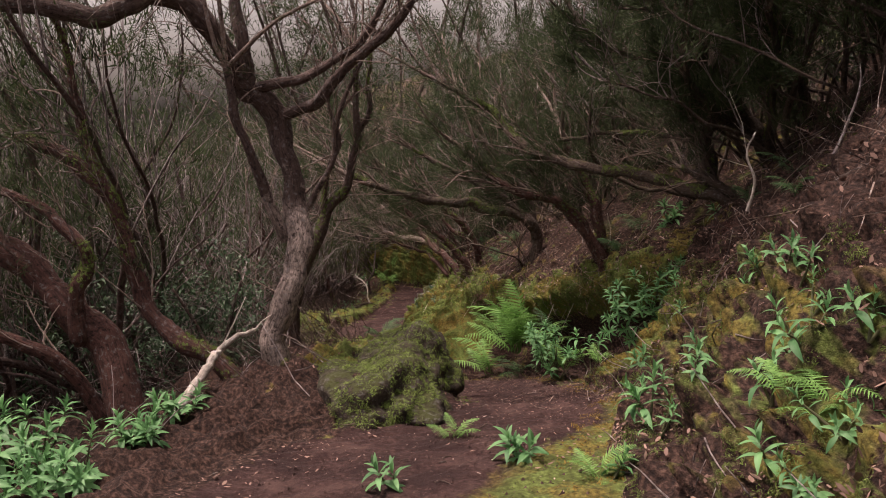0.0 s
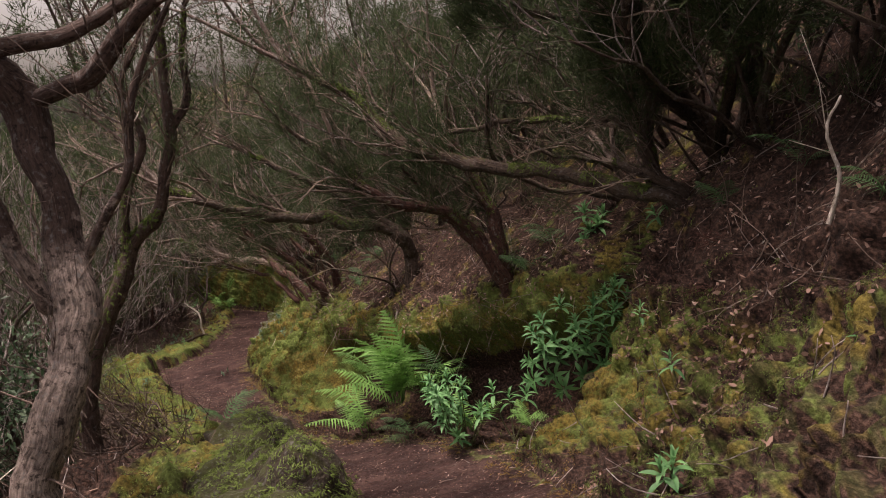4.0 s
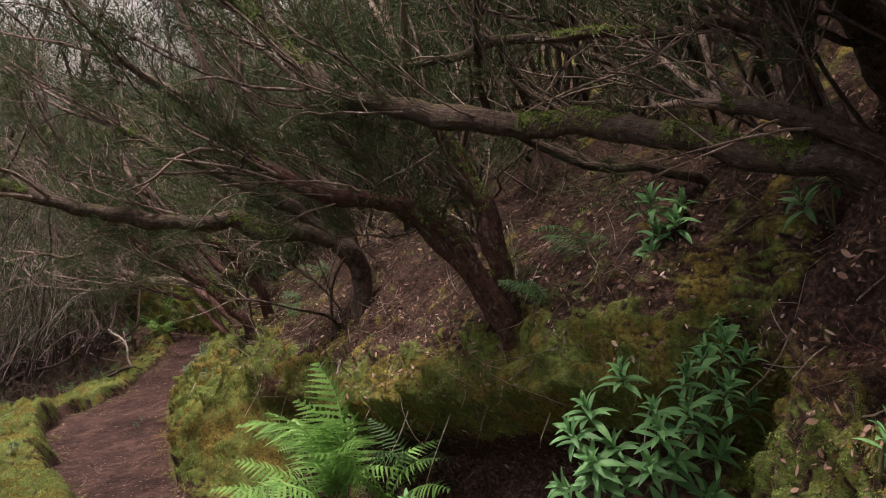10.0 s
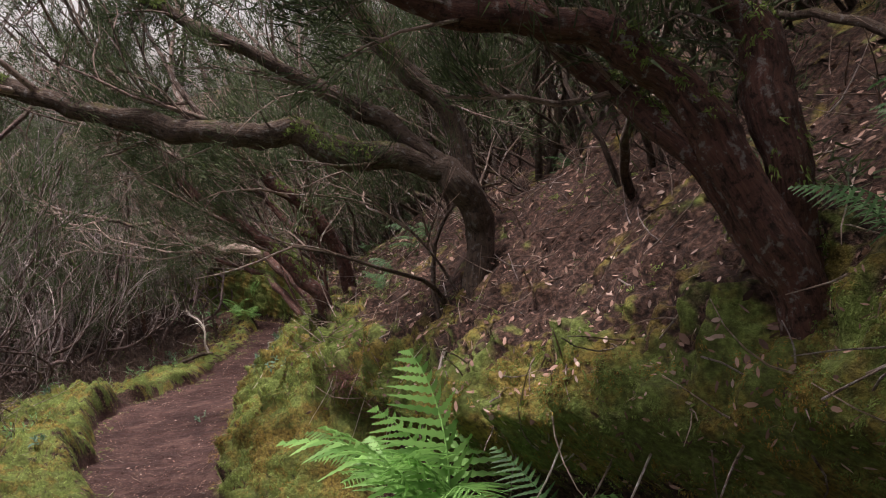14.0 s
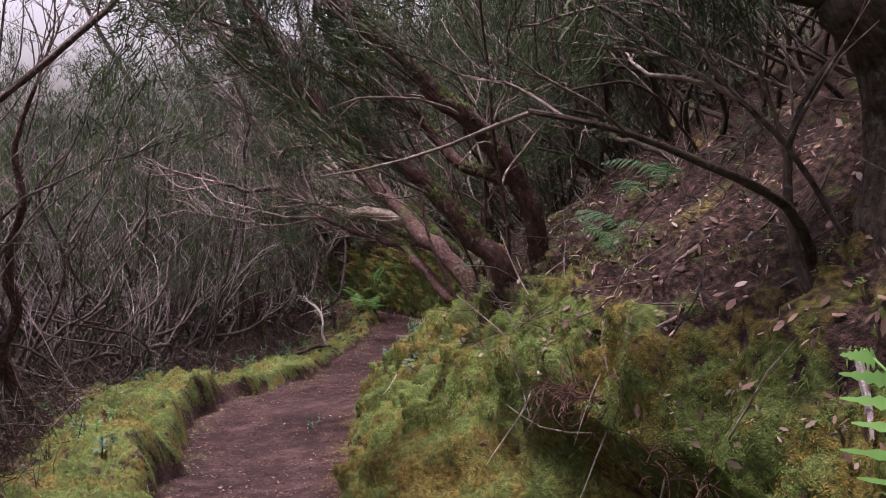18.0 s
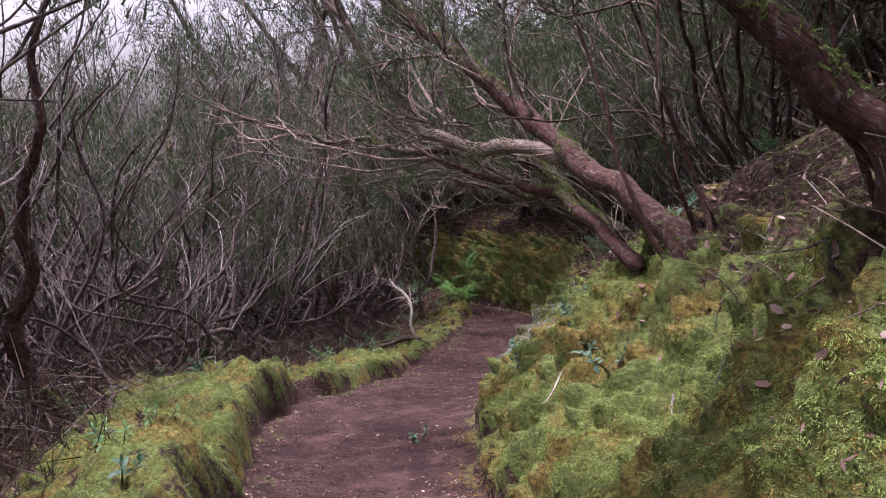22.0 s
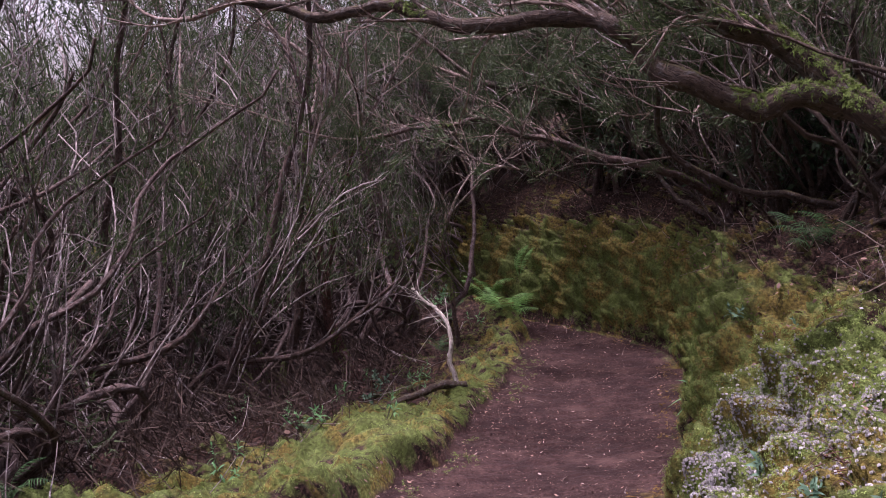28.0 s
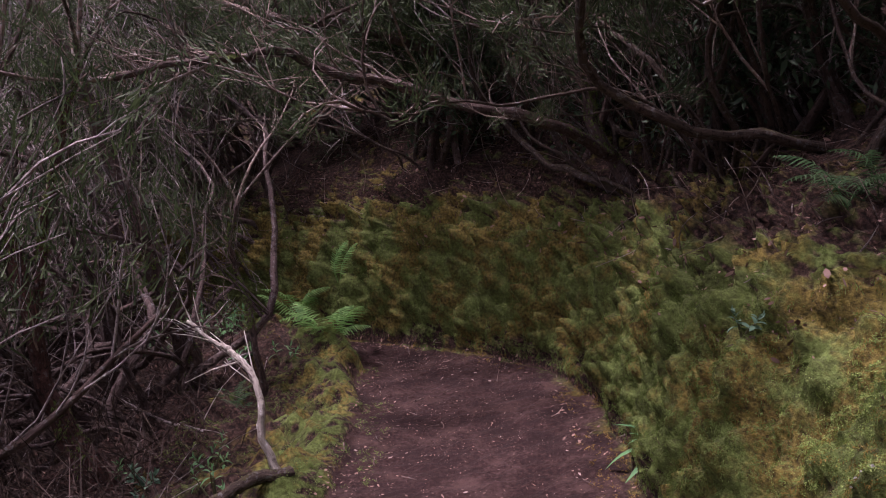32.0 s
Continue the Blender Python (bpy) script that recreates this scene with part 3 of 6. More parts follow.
# ---- the leaning heath trees that the path passes ----
# each limb: radius at its start and end, and a few places along it
TREES = [
    ("heath_tree", BARK_PEELED, "crooked heath tree with a pale flaking lower trunk", [
        (0.112, 0.100, [(-1.45, 6.45, -0.95), (-1.43, 6.50, -0.46), (-1.32, 6.60, -0.10), (-1.25, 6.80, 0.20), (-1.26, 7.00, 0.54)]),
        (0.100, 0.075, [(-1.26, 6.98, 0.50), (-1.33, 7.10, 0.95), (-1.40, 7.20, 1.37), (-1.62, 7.10, 1.65), (-1.74, 7.00, 1.91), (-1.91, 6.80, 2.24), (-2.17, 6.60, 2.36), (-2.50, 6.40, 2.21), (-3.16, 6.20, 2.31)]),
        (0.060, 0.040, [(-1.60, 7.10, 1.62), (-1.61, 7.10, 2.03), (-1.68, 7.20, 2.46), (-1.70, 7.30, 3.03)]),
        (0.055, 0.030, [(-1.37, 7.20, 1.35), (-1.05, 7.10, 1.46), (-0.69, 6.90, 1.77), (-0.34, 6.75, 1.98), (-0.16, 6.70, 2.27), (0.03, 6.60, 2.71)]),
        (0.050, 0.025, [(-1.50, 7.10, 1.62), (-1.02, 7.20, 1.72), (-0.61, 7.20, 1.97), (-0.39, 7.20, 2.30)]),
        (0.050, 0.030, [(-1.38, 6.90, 0.33), (-1.54, 6.80, 0.99), (-1.67, 6.80, 1.42), (-1.70, 6.80, 1.78)]),
        (0.030, 0.015, [(-1.16, 7.00, 0.56), (-0.93, 7.00, 0.94), (-0.84, 7.10, 1.37), (-0.62, 7.20, 1.79)])]),
    ("heath_tree", BARK_RED, "reddish heath tree bent low along the ground", [
        (0.075, 0.050, [(-1.45, 5.66, -0.85), (-1.71, 5.80, -0.40), (-2.02, 5.90, -0.25), (-2.25, 6.00, -0.08), (-2.40, 6.10, 0.22), (-2.49, 6.20, 0.65), (-2.67, 6.30, 0.96), (-2.95, 6.40, 1.18), (-3.39, 6.60, 1.33)]),
        (0.050, 0.020, [(-2.49, 6.20, 0.65), (-2.72, 6.30, 1.27), (-2.80, 6.40, 1.91), (-3.03, 6.50, 2.52)])]),
    ("heath_tree", BARK_RED, "thick red-brown heath tree with several leaning stems", [
        (0.125, 0.075, [(-2.12, 5.15, -0.85), (-2.30, 5.30, -0.20), (-2.53, 5.40, 0.10), (-2.85, 5.50, 0.42), (-3.25, 5.60, 0.70), (-3.69, 5.70, 1.03)]),
        (0.060, 0.030, [(-2.51, 5.30, -0.03), (-2.50, 5.30, 0.29), (-2.42, 5.40, 0.45), (-2.46, 5.40, 0.61), (-2.78, 5.50, 0.89), (-3.12, 5.60, 1.01)]),
        (0.060, 0.030, [(-2.25, 5.20, -0.75), (-2.55, 5.10, -0.16), (-2.86, 5.00, 0.12), (-3.14, 4.90, 0.27)])]),
    ("heath_tree", BARK, "slender dark heath tree with forking upright stems", [
        (0.070, 0.030, [(-1.80, 8.80, -1.45), (-1.65, 8.80, -0.60), (-1.39, 8.80, -0.01), (-1.21, 8.80, 0.33), (-1.03, 8.80, 0.51), (-0.92, 8.80, 0.82), (-0.87, 8.80, 1.16), (-0.85, 8.80, 1.56), (-0.83, 8.80, 1.98)]),
        (0.035, 0.015, [(-1.27, 8.80, 0.27), (-1.23, 8.80, 0.66), (-1.07, 8.80, 1.03), (-1.14, 8.80, 1.46), (-0.97, 8.80, 1.81)]),
        (0.035, 0.015, [(-0.84, 8.80, 1.15), (-0.71, 8.80, 1.34), (-0.69, 8.80, 1.67), (-0.65, 8.80, 1.97)])]),
    ("heath_tree", BARK_MOSS, "mossy heath tree with a long limb over the bank", [
        (0.08, 0.04, [(3.44, 8.60, -0.05), (3.09, 8.80, 0.23), (2.91, 9.00, 0.25), (2.59, 9.30, 0.35), (2.27, 9.70, 0.45), (1.86, 10.00, 0.49), (1.55, 10.30, 0.57), (1.25, 10.60, 0.70), (1.00, 10.80, 0.92), (0.75, 11.00, 1.21), (0.49, 11.00, 1.41), (0.12, 11.10, 1.65)]),
        (0.055, 0.040, [(3.17, 8.70, 0.25), (3.03, 8.80, 0.37), (2.91, 9.00, 0.45), (2.83, 9.30, 0.49)]),
        (0.045, 0.020, [(3.06, 9.00, 0.29), (3.15, 9.20, 0.57), (3.12, 9.30, 0.72), (3.08, 9.40, 0.79), (2.90, 9.50, 0.88), (2.77, 9.60, 0.85), (2.43, 10.00, 0.89), (2.06, 10.20, 0.91), (1.82, 10.40, 0.85), (1.49, 10.60, 0.79)]),
        (0.080, 0.050, [(3.09, 8.80, 0.22), (3.03, 9.00, 0.38), (3.01, 9.00, 0.81), (3.08, 9.00, 1.22), (3.03, 9.00, 1.63)])]),
    ("heath_tree", BARK_MOSS, "dark heath tree with a heavy crown above the slope", [
        (0.13, 0.07, [(4.15, 9.60, 0.05), (3.98, 9.50, 0.45), (3.76, 9.45, 0.78), (3.48, 9.40, 1.14), (3.20, 9.30, 1.60), (2.82, 9.20, 2.01), (2.45, 9.00, 2.30)]),
        (0.07, 0.035, [(3.76, 9.45, 0.78), (3.40, 9.20, 0.98), (3.05, 8.90, 1.10), (2.75, 8.60, 1.35), (2.50, 8.30, 1.72)]),
        (0.08, 0.04, [(4.05, 9.50, 0.35), (4.10, 9.20, 0.90), (3.95, 8.90, 1.45), (3.70, 8.60, 1.95), (3.35, 8.30, 2.35)]),
        (0.06, 0.03, [(3.98, 9.50, 0.45), (3.70, 9.00, 0.75), (3.50, 8.50, 1.15), (3.30, 7.90, 1.60), (3.00, 7.40, 2.05)]),
        (0.05, 0.025, [(3.20, 9.30, 1.60), (2.70, 9.30, 1.72), (2.15, 9.40, 1.85), (1.70, 9.40, 2.15)])]),
    # added tree, mostly above the camera's view, whose crown shades the slope
    ("heath_tree", BARK_MOSS, "leaning heath tree added so that its heavy crown shades the slope", [
        (0.10, 0.05, [(4.45, 7.50, 0.95), (4.15, 7.40, 1.60), (3.70, 7.30, 2.20), (3.05, 7.10, 2.60), (2.40, 6.90, 2.85)]),
        (0.06, 0.03, [(4.15, 7.40, 1.60), (3.70, 6.90, 2.10), (3.20, 6.40, 2.45), (2.70, 5.90, 2.75)]),
        (0.06, 0.03, [(3.70, 7.30, 2.20), (3.30, 7.80, 2.50), (2.80, 8.20, 2.70), (2.30, 8.50, 2.85)])]),
    ("heath_tree", BARK, "dark heath tree with a heavy crown above the bend", [
        (0.11, 0.05, [(1.65, 26.60, -3.45), (1.35, 26.80, -2.85), (0.85, 27.00, -2.35), (0.20, 27.40, -1.95), (-0.70, 27.90, -1.65), (-1.60, 28.30, -1.45)]),
        (0.06, 0.03, [(1.35, 26.80, -2.85), (0.90, 26.20, -2.40), (0.35, 25.70, -2.10), (-0.30, 25.30, -1.85)]),
        (0.06, 0.03, [(0.85, 27.00, -2.35), (0.55, 27.80, -2.10), (0.15, 28.60, -1.95), (-0.50, 29.20, -1.80)])]),
    ("heath_tree", BARK, "old heath tree with a heavy crown behind the bend", [
        (0.10, 0.05, [(0.75, 29.90, -3.75), (0.20, 29.70, -3.00), (-0.40, 29.40, -2.50), (-1.20, 29.10, -2.15), (-2.30, 28.90, -1.95)]),
        (0.06, 0.03, [(0.20, 29.70, -3.00), (-0.30, 30.20, -2.60), (-1.00, 30.60, -2.30), (-1.90, 30.90, -2.10)])]),
    ("heath_tree", BARK_RED, "red-barked heath tree leaning from the bank", [
        (0.078, 0.04, [(2.20, 10.70, -0.98), (2.01, 10.70, -0.54), (1.90, 10.75, -0.32), (1.74, 10.80, -0.13), (1.60, 10.85, -0.03), (1.39, 10.90, 0.02), (1.14, 10.95, 0.11), (0.93, 11.00, 0.19), (0.75, 11.10, 0.34), (0.61, 11.20, 0.49)]),
        (0.085, 0.05, [(2.20, 10.75, -0.95), (2.13, 10.75, -0.45), (2.11, 10.80, -0.11), (1.99, 10.90, 0.12), (1.90, 11.00, 0.37), (1.75, 11.10, 0.68)]),
        (0.060, 0.030, [(2.10, 10.70, -0.80), (1.88, 10.90, -0.39), (1.70, 11.10, -0.20), (1.56, 11.20, -0.03), (1.45, 11.30, 0.20), (1.26, 11.40, 0.44)])]),
    ("heath_tree", BARK_MOSS, "dark mossy heath tree with a limb reaching over the path", [
        (0.105, 0.055, [(1.46, 13.25, -1.85), (1.61, 13.40, -1.08), (1.46, 13.40, -0.65), (1.23, 13.40, -0.55), (0.77, 13.40, -0.43), (0.48, 13.40, -0.28), (0.11, 13.40, -0.30), (-0.30, 13.50, -0.21), (-0.77, 13.60, -0.05), (-1.14, 13.70, 0.05), (-1.57, 13.80, 0.24)]),
        (0.080, 0.040, [(1.58, 13.40, -0.95), (1.46, 13.50, -0.30), (1.14, 13.60, 0.12), (0.87, 13.70, 0.53), (0.72, 13.80, 0.94)]),
        (0.070, 0.030, [(1.42, 13.40, -0.61), (1.10, 13.50, -0.31), (0.55, 13.60, 0.04), (0.00, 13.70, 0.35), (-0.43, 13.80, 0.62)])]),
    ("heath_tree", BARK_RED, "reddish heath tree leaning over the mossy bluff", [
        (0.075, 0.034, [(0.62, 15.60, -2.20), (0.45, 15.60, -1.79), (0.28, 15.65, -1.61), (0.11, 15.70, -1.42), (-0.16, 15.80, -1.17), (-0.56, 15.90, -0.88), (-0.73, 16.00, -0.73), (-0.90, 16.10, -0.47), (-1.09, 16.20, -0.10)]),
        (0.078, 0.042, [(0.80, 15.90, -2.00), (0.61, 15.90, -1.39), (0.43, 15.90, -1.11), (0.19, 15.90, -0.82), (-0.05, 15.90, -0.60), (-0.26, 15.90, -0.41), (-0.58, 15.90, -0.10)]),
        (0.045, 0.020, [(0.50, 15.90, -1.32), (0.27, 16.00, -1.23), (0.09, 16.10, -1.06), (-0.14, 16.20, -0.82), (-0.47, 16.30, -0.66), (-0.86, 16.40, -0.47)])]),
    ("heath_tree", BARK_RED, "red trunk leaning over the path with a pale crooked branch", [
        (0.092, 0.045, [(0.35, 17.85, -2.50), (-0.00, 18.40, -2.12), (-0.26, 18.80, -1.97), (-0.44, 19.10, -1.79), (-0.64, 19.30, -1.60), (-0.93, 19.50, -1.31), (-1.24, 19.70, -1.05), (-1.57, 19.90, -0.77), (-2.01, 20.10, -0.34)]),
        (0.062, 0.035, [(-0.38, 19.00, -1.93), (-0.65, 19.20, -1.84), (-0.94, 19.40, -1.87), (-1.22, 19.60, -1.81), (-1.48, 19.80, -1.68), (-1.73, 19.90, -1.38), (-1.95, 20.00, -1.09), (-2.10, 20.00, -0.80)], BARK_PALE),
        (0.055, 0.020, [(0.08, 18.30, -2.60), (-0.21, 18.70, -2.33), (-0.38, 19.00, -2.19), (-0.65, 19.30, -2.15), (-0.96, 19.60, -2.10), (-1.38, 19.90, -1.95)])]),
    ("heath_tree", BARK_MOSS, "mossy heath tree leaning across the path with a red trunk", [
        (0.09, 0.045, [(0.45, 21.95, -3.00), (-0.05, 22.00, -2.60), (-0.22, 22.10, -2.45), (-0.44, 22.20, -2.21), (-0.69, 22.30, -2.05), (-1.01, 22.40, -1.87), (-1.40, 22.50, -1.69)]),
        (0.070, 0.030, [(-0.20, 22.10, -2.49), (-0.46, 22.10, -2.43), (-0.62, 22.20, -2.47), (-0.90, 22.20, -2.36), (-1.08, 22.30, -2.25), (-1.25, 22.30, -2.07), (-1.42, 22.40, -1.97), (-1.84, 22.50, -1.95), (-2.16, 22.60, -1.96), (-2.49, 22.70, -1.81), (-2.98, 22.80, -1.81), (-3.49, 22.90, -1.68)])]),
    ("heath_tree", BARK, "dark heath tree with one long pale branch over the path", [
        (0.070, 0.040, [(0.62, 27.10, -3.90), (0.29, 27.30, -3.13), (0.30, 27.40, -2.69), (0.16, 27.50, -2.12)]),
        (0.050, 0.020, [(0.38, 27.15, -3.42), (-0.25, 27.00, -3.09), (-0.69, 27.00, -2.95), (-1.04, 27.00, -2.88), (-1.38, 27.00, -2.73), (-1.79, 27.00, -2.62), (-2.15, 26.90, -2.47), (-2.30, 26.80, -2.45), (-2.46, 26.70, -2.51), (-2.79, 26.60, -2.49), (-3.28, 26.50, -2.59)])]),
    ("heath_tree", BARK_RED, "thin crooked heath tree beside the moss", [
        (0.090, 0.020, [(-4.37, 18.90, -3.84), (-4.52, 18.92, -3.56), (-4.65, 18.94, -3.18), (-4.50, 18.96, -2.75), (-4.50, 18.98, -2.13), (-4.27, 19.00, -1.63), (-4.30, 19.02, -1.03), (-4.01, 19.04, -0.40)]),
        (0.050, 0.015, [(-4.58, 18.92, -3.32), (-4.77, 18.94, -2.85), (-4.67, 18.96, -2.23), (-4.80, 18.98, -1.56), (-4.60, 19.00, -0.86)])]),
    ("heath_tree", BARK_RED, "reddish heath tree standing in the thicket", [
        (0.075, 0.035, [(-3.67, 26.10, -5.08), (-3.87, 26.15, -4.50), (-3.95, 26.20, -3.67), (-4.05, 26.25, -3.04)]),
        (0.045, 0.020, [(-3.72, 26.15, -5.02), (-3.92, 26.20, -4.31), (-3.83, 26.25, -3.73), (-3.69, 26.30, -3.21), (-3.45, 26.35, -2.50)])]),
    ("heath_tree", BARK, "dark heath tree with several leaning stems in the thicket", [
        (0.075, 0.040, [(-4.67, 26.00, -5.29), (-4.96, 26.05, -4.92), (-5.41, 26.10, -4.40), (-5.73, 26.15, -3.71), (-5.90, 26.20, -3.37)]),
        (0.070, 0.035, [(-4.61, 26.05, -5.29), (-4.80, 26.10, -4.24), (-5.06, 26.15, -3.36), (-5.29, 26.20, -2.73)]),
        (0.060, 0.030, [(-4.48, 26.10, -5.29), (-4.22, 26.15, -4.48), (-4.17, 26.20, -3.61), (-4.05, 26.25, -2.80), (-3.99, 26.30, -2.24), (-4.18, 26.35, -1.63)])]),
    ("heath_tree", BARK, "dark forked heath tree at the bend of the path", [
        (0.100, 0.050, [(-3.15, 27.60, -5.30), (-3.27, 27.60, -4.45), (-3.36, 27.60, -4.06), (-3.44, 27.60, -3.68), (-3.64, 27.60, -2.99), (-3.77, 27.60, -2.42), (-3.98, 27.60, -1.91)]),
        (0.030, 0.020, [(-2.62, 27.45, -5.20), (-2.66, 27.50, -4.69), (-2.68, 27.60, -4.42), (-2.74, 27.70, -4.15), (-2.79, 27.70, -3.90), (-2.69, 27.80, -3.59)])]),
]


def limb_moss(buf, line, rad, home, share):
    """Short moss on the upper side of a limb, in ragged lengths."""
    long = np.linalg.norm(np.diff(line, axis=0), axis=1).sum()
    n = int(900 * long * share)
    at = rng.uniform(0, len(line) - 1.001, n)
    k = at.astype(int)
    f = (at - k)[:, None]
    mid = line[k] * (1 - f) + line[k + 1] * f
    tan = line[k + 1] - line[k]
    tan /= np.linalg.norm(tan, axis=1)[:, None] + 1e-9
    d = rng.normal(size=(n, 3)) + np.array([0, 0, 1.0])
    d -= tan * (d * tan).sum(1)[:, None]
    d /= np.linalg.norm(d, axis=1)[:, None] + 1e-9
    p = mid + d * (np.asarray(rad)[k] * 0.98)[:, None]
    w = p + home
    keep = (lumps(w[:, 0], w[:, 1], w[:, 2], 5, 19) > 0.15) & (d[:, 2] > -0.1)
    if keep.any():
        tufts(buf, p[keep], d[keep], 6, 0.022, 0.006, 0.5, 0.006)


def path_tree(name, bark, label, limbs):
    base = Vector(limbs[0][2][0])
    tree = thing(name, base, label, "tree", "heath trees along the path")
    home = np.array(base)
    tips, twigs, cushion = [], Buf(), Buf()
    for k, limb in enumerate(limbs):
        r0, r1, pts = limb[:3]
        own = limb[3] if len(limb) > 3 else bark
        p = np.array(pts) - np.array(base)
        line = curve_through(p, 7 * len(p))
        line[2:-1] += rng.normal(size=(len(line) - 3, 3)) * r0 * 0.03
        run = np.concatenate([[0], np.cumsum(np.linalg.norm(np.diff(line, axis=0), axis=1))])[:, None]
        ease = np.clip(np.minimum(run, run[-1] - run) / 0.25, 0, 1)
        for freq, amp in ((4.1, 0.22), (9.7, 0.16), (17.0, 0.1)):
            line += ease * amp * (0.5 * r0 + 0.02) * np.sin(freq * run * np.array([1.0, 0.83, 1.19]) + rng.random(3) * 6.28)
        if k == 0:
            line = np.vstack([line[0] + np.array([0.15, 0, -0.45]), line])
        else:
            back = line[0] - line[1]
            line = np.vstack([line[0] + back / np.linalg.norm(back) * r0 * 0.9, line])
        buf = Buf()
        rad = np.linspace(r0, r1, len(line)) * (1 + 0.05 * np.sin(np.arange(len(line)) * 0.45 + k))
        if k > 0:
            rad[0] *= 0.4
        if k == 0:
            rad[:5] *= np.array([1.4, 1.28, 1.16, 1.07, 1.02])
        rad = rad * (1 + 0.03 * np.sin(0.5 * np.arange(len(line)) + k))
        tube(buf, line, rad, 16, 0.035, 0.14)
        part("trunk" if k == 0 else "limb", buf, own, tree)
        if own is not BARK_PEELED and own is not BARK_PALE:
            limb_moss(cushion, line, rad, home, 1.0 if own is BARK_MOSS else 0.35)
        reach = np.linalg.norm(p[-1] - p[0])
        if not (own is BARK_PEELED and k == 0):
            ahead = line[-1] - line[-5]
            ahead = ahead / np.linalg.norm(ahead)
            for _ in range(3):
                w = wander(line[-1], ahead + rng.normal(size=3) * 0.3, 1.2 + rng.random(), 9, 0.3, 0.07)
                if in_the_way(w + home).any() or w[-1][2] < line[-1][2] - 0.05:
                    continue
                tube(twigs, w, np.linspace(r1 * 0.75, 0.005, 9), 5)
                sprouts(w, 7, 0.008, 0.7, 0.55, 4, twigs, 2, tips, (-0.1, 0, 0.35), home=home)
        sprouts(line, int(5 + 6 * reach), 0.008, 0.7, 0.6, 4, twigs, 2, tips, (-0.35, 0, 0.3), 0.02, 0.3, home=home)
        if base.x > right_x(base.y):
            sprouts(line, int(2 + 2 * reach), 0.5 * r1 * 0.5 + 0.008, 1.1, 0.45, 5, twigs, 3, tips, (-0.45, 0, 0.4), 0.03, 0.35, home=home)
    first = curve_through(np.array(limbs[0][2]) - np.array(base), 12)
    for _ in range(3 if base.x > right_x(base.y) else 0):
        d = first[6] - first[0] + rng.normal(size=3) * 0.45 * np.linalg.norm(first[6] - first[0])
        d[2] = abs(d[2]) + 0.4 * np.linalg.norm(d)
        w = wander(rng.normal(size=3) * np.array([0.12, 0.12, 0.02]), d, 1.6 + 1.0 * rng.random(), 14, 0.3, 0.03)
        spot = w + home
        low = spot[:, 2] < path_z(spot[:, 1]) + 2.7
        over = (spot[:, 0] < right_x(spot[:, 1]) + 0.3) & (spot[:, 0] > left_x(spot[:, 1]) - 0.3)
        if (low & over).any() or (np.diff(w[:, 2]) < -0.01).any():
            continue
        buf = Buf()
        tube(buf, w, np.linspace(limbs[0][0] * (0.1 + 0.12 * rng.random()), 0.007, 14), 8, 0.03, 0.1)
        part("limb", buf, bark, tree)
        sprouts(w, 8, 0.009, 0.8, 0.55, 4, twigs, 2, tips, (-0.3, 0, 0.3), 0.02, 0.35, home=home)
    if cushion.n:
        part("moss_cover", cushion, MOSS, tree, "olive moss on the upper side of the limbs", kind="stuff")
    part("twig_mass", twigs, TWIG_DARK, tree, "fine crooked twigs", kind="stuff")
    green = Buf()
    uphill = base.x > right_x(base.y)
    heavy = "heavy crown" in label
    least = -0.9 if heavy else -0.15 if uphill and base.y < 17 else 0.25
    keep = [t for t in tips if lumps(*(np.array(t[0]) + home), 3.2, 23) > least]
    needles(green, keep, 30 if uphill else 18, 0.1 if heavy else 0.075, 0.009 if heavy else 0.006, 0.5, 0.35)
    part("foliage", green, HEATH, tree, "dark green needle sprays", kind="stuff")
    return tree


for args in TREES:
    path_tree(*args)


# ---- the hillside wood above the bank, and the grey thicket on the valley side ----


REACH = {}


def wood_tree(label, bark, twig, lean, height, stems, dense, green, group, thick=0.03, crook=0.22, needle=14, fork=0.36):
    tree = thing("heath_tree", (0, 0, 0), label, "tree", group)
    tips, twigs, lines = [], Buf(), []
    for _ in range(stems):
        d = np.array(lean) + rng.normal(size=3) * 0.3 + np.array([0, 0, 0.9])
        d[2] = max(d[2], 0.75)
        foot = rng.normal(size=3) * np.array([0.14, 0.14, 0]) - np.array([0, 0, 0.45])
        w = wander(foot, d, height * (0.7 + 0.5 * rng.random()), 24, crook, 0.01, 0.22)
        buf = Buf()
        r0 = thick * (0.45 + 0.85 * rng.random())
        tube(buf, w, np.linspace(r0, 0.28 * r0, 24), 5, 0.06)
        part("stem", buf, bark, tree)
        lines.append(w[6:])
        sprouts(w, dense, 0.010, height * 0.3, fork, 3, twigs, 2, tips, (0, 0, 0.5), 0.04, 0.3, 0.55)
    part("twig_mass", twigs, twig, tree, "thin tangled twigs", kind="stuff")
    if green:
        b = Buf()
        needles(b, [t for t in tips if rng.random() < green], needle, 0.085, 0.0105)
        part("foliage", b, HEATH, tree, "dark green needle sprays", kind="stuff")
    REACH[tree.name] = np.vstack(lines + [np.array([t[0] for t in tips])])
    return tree


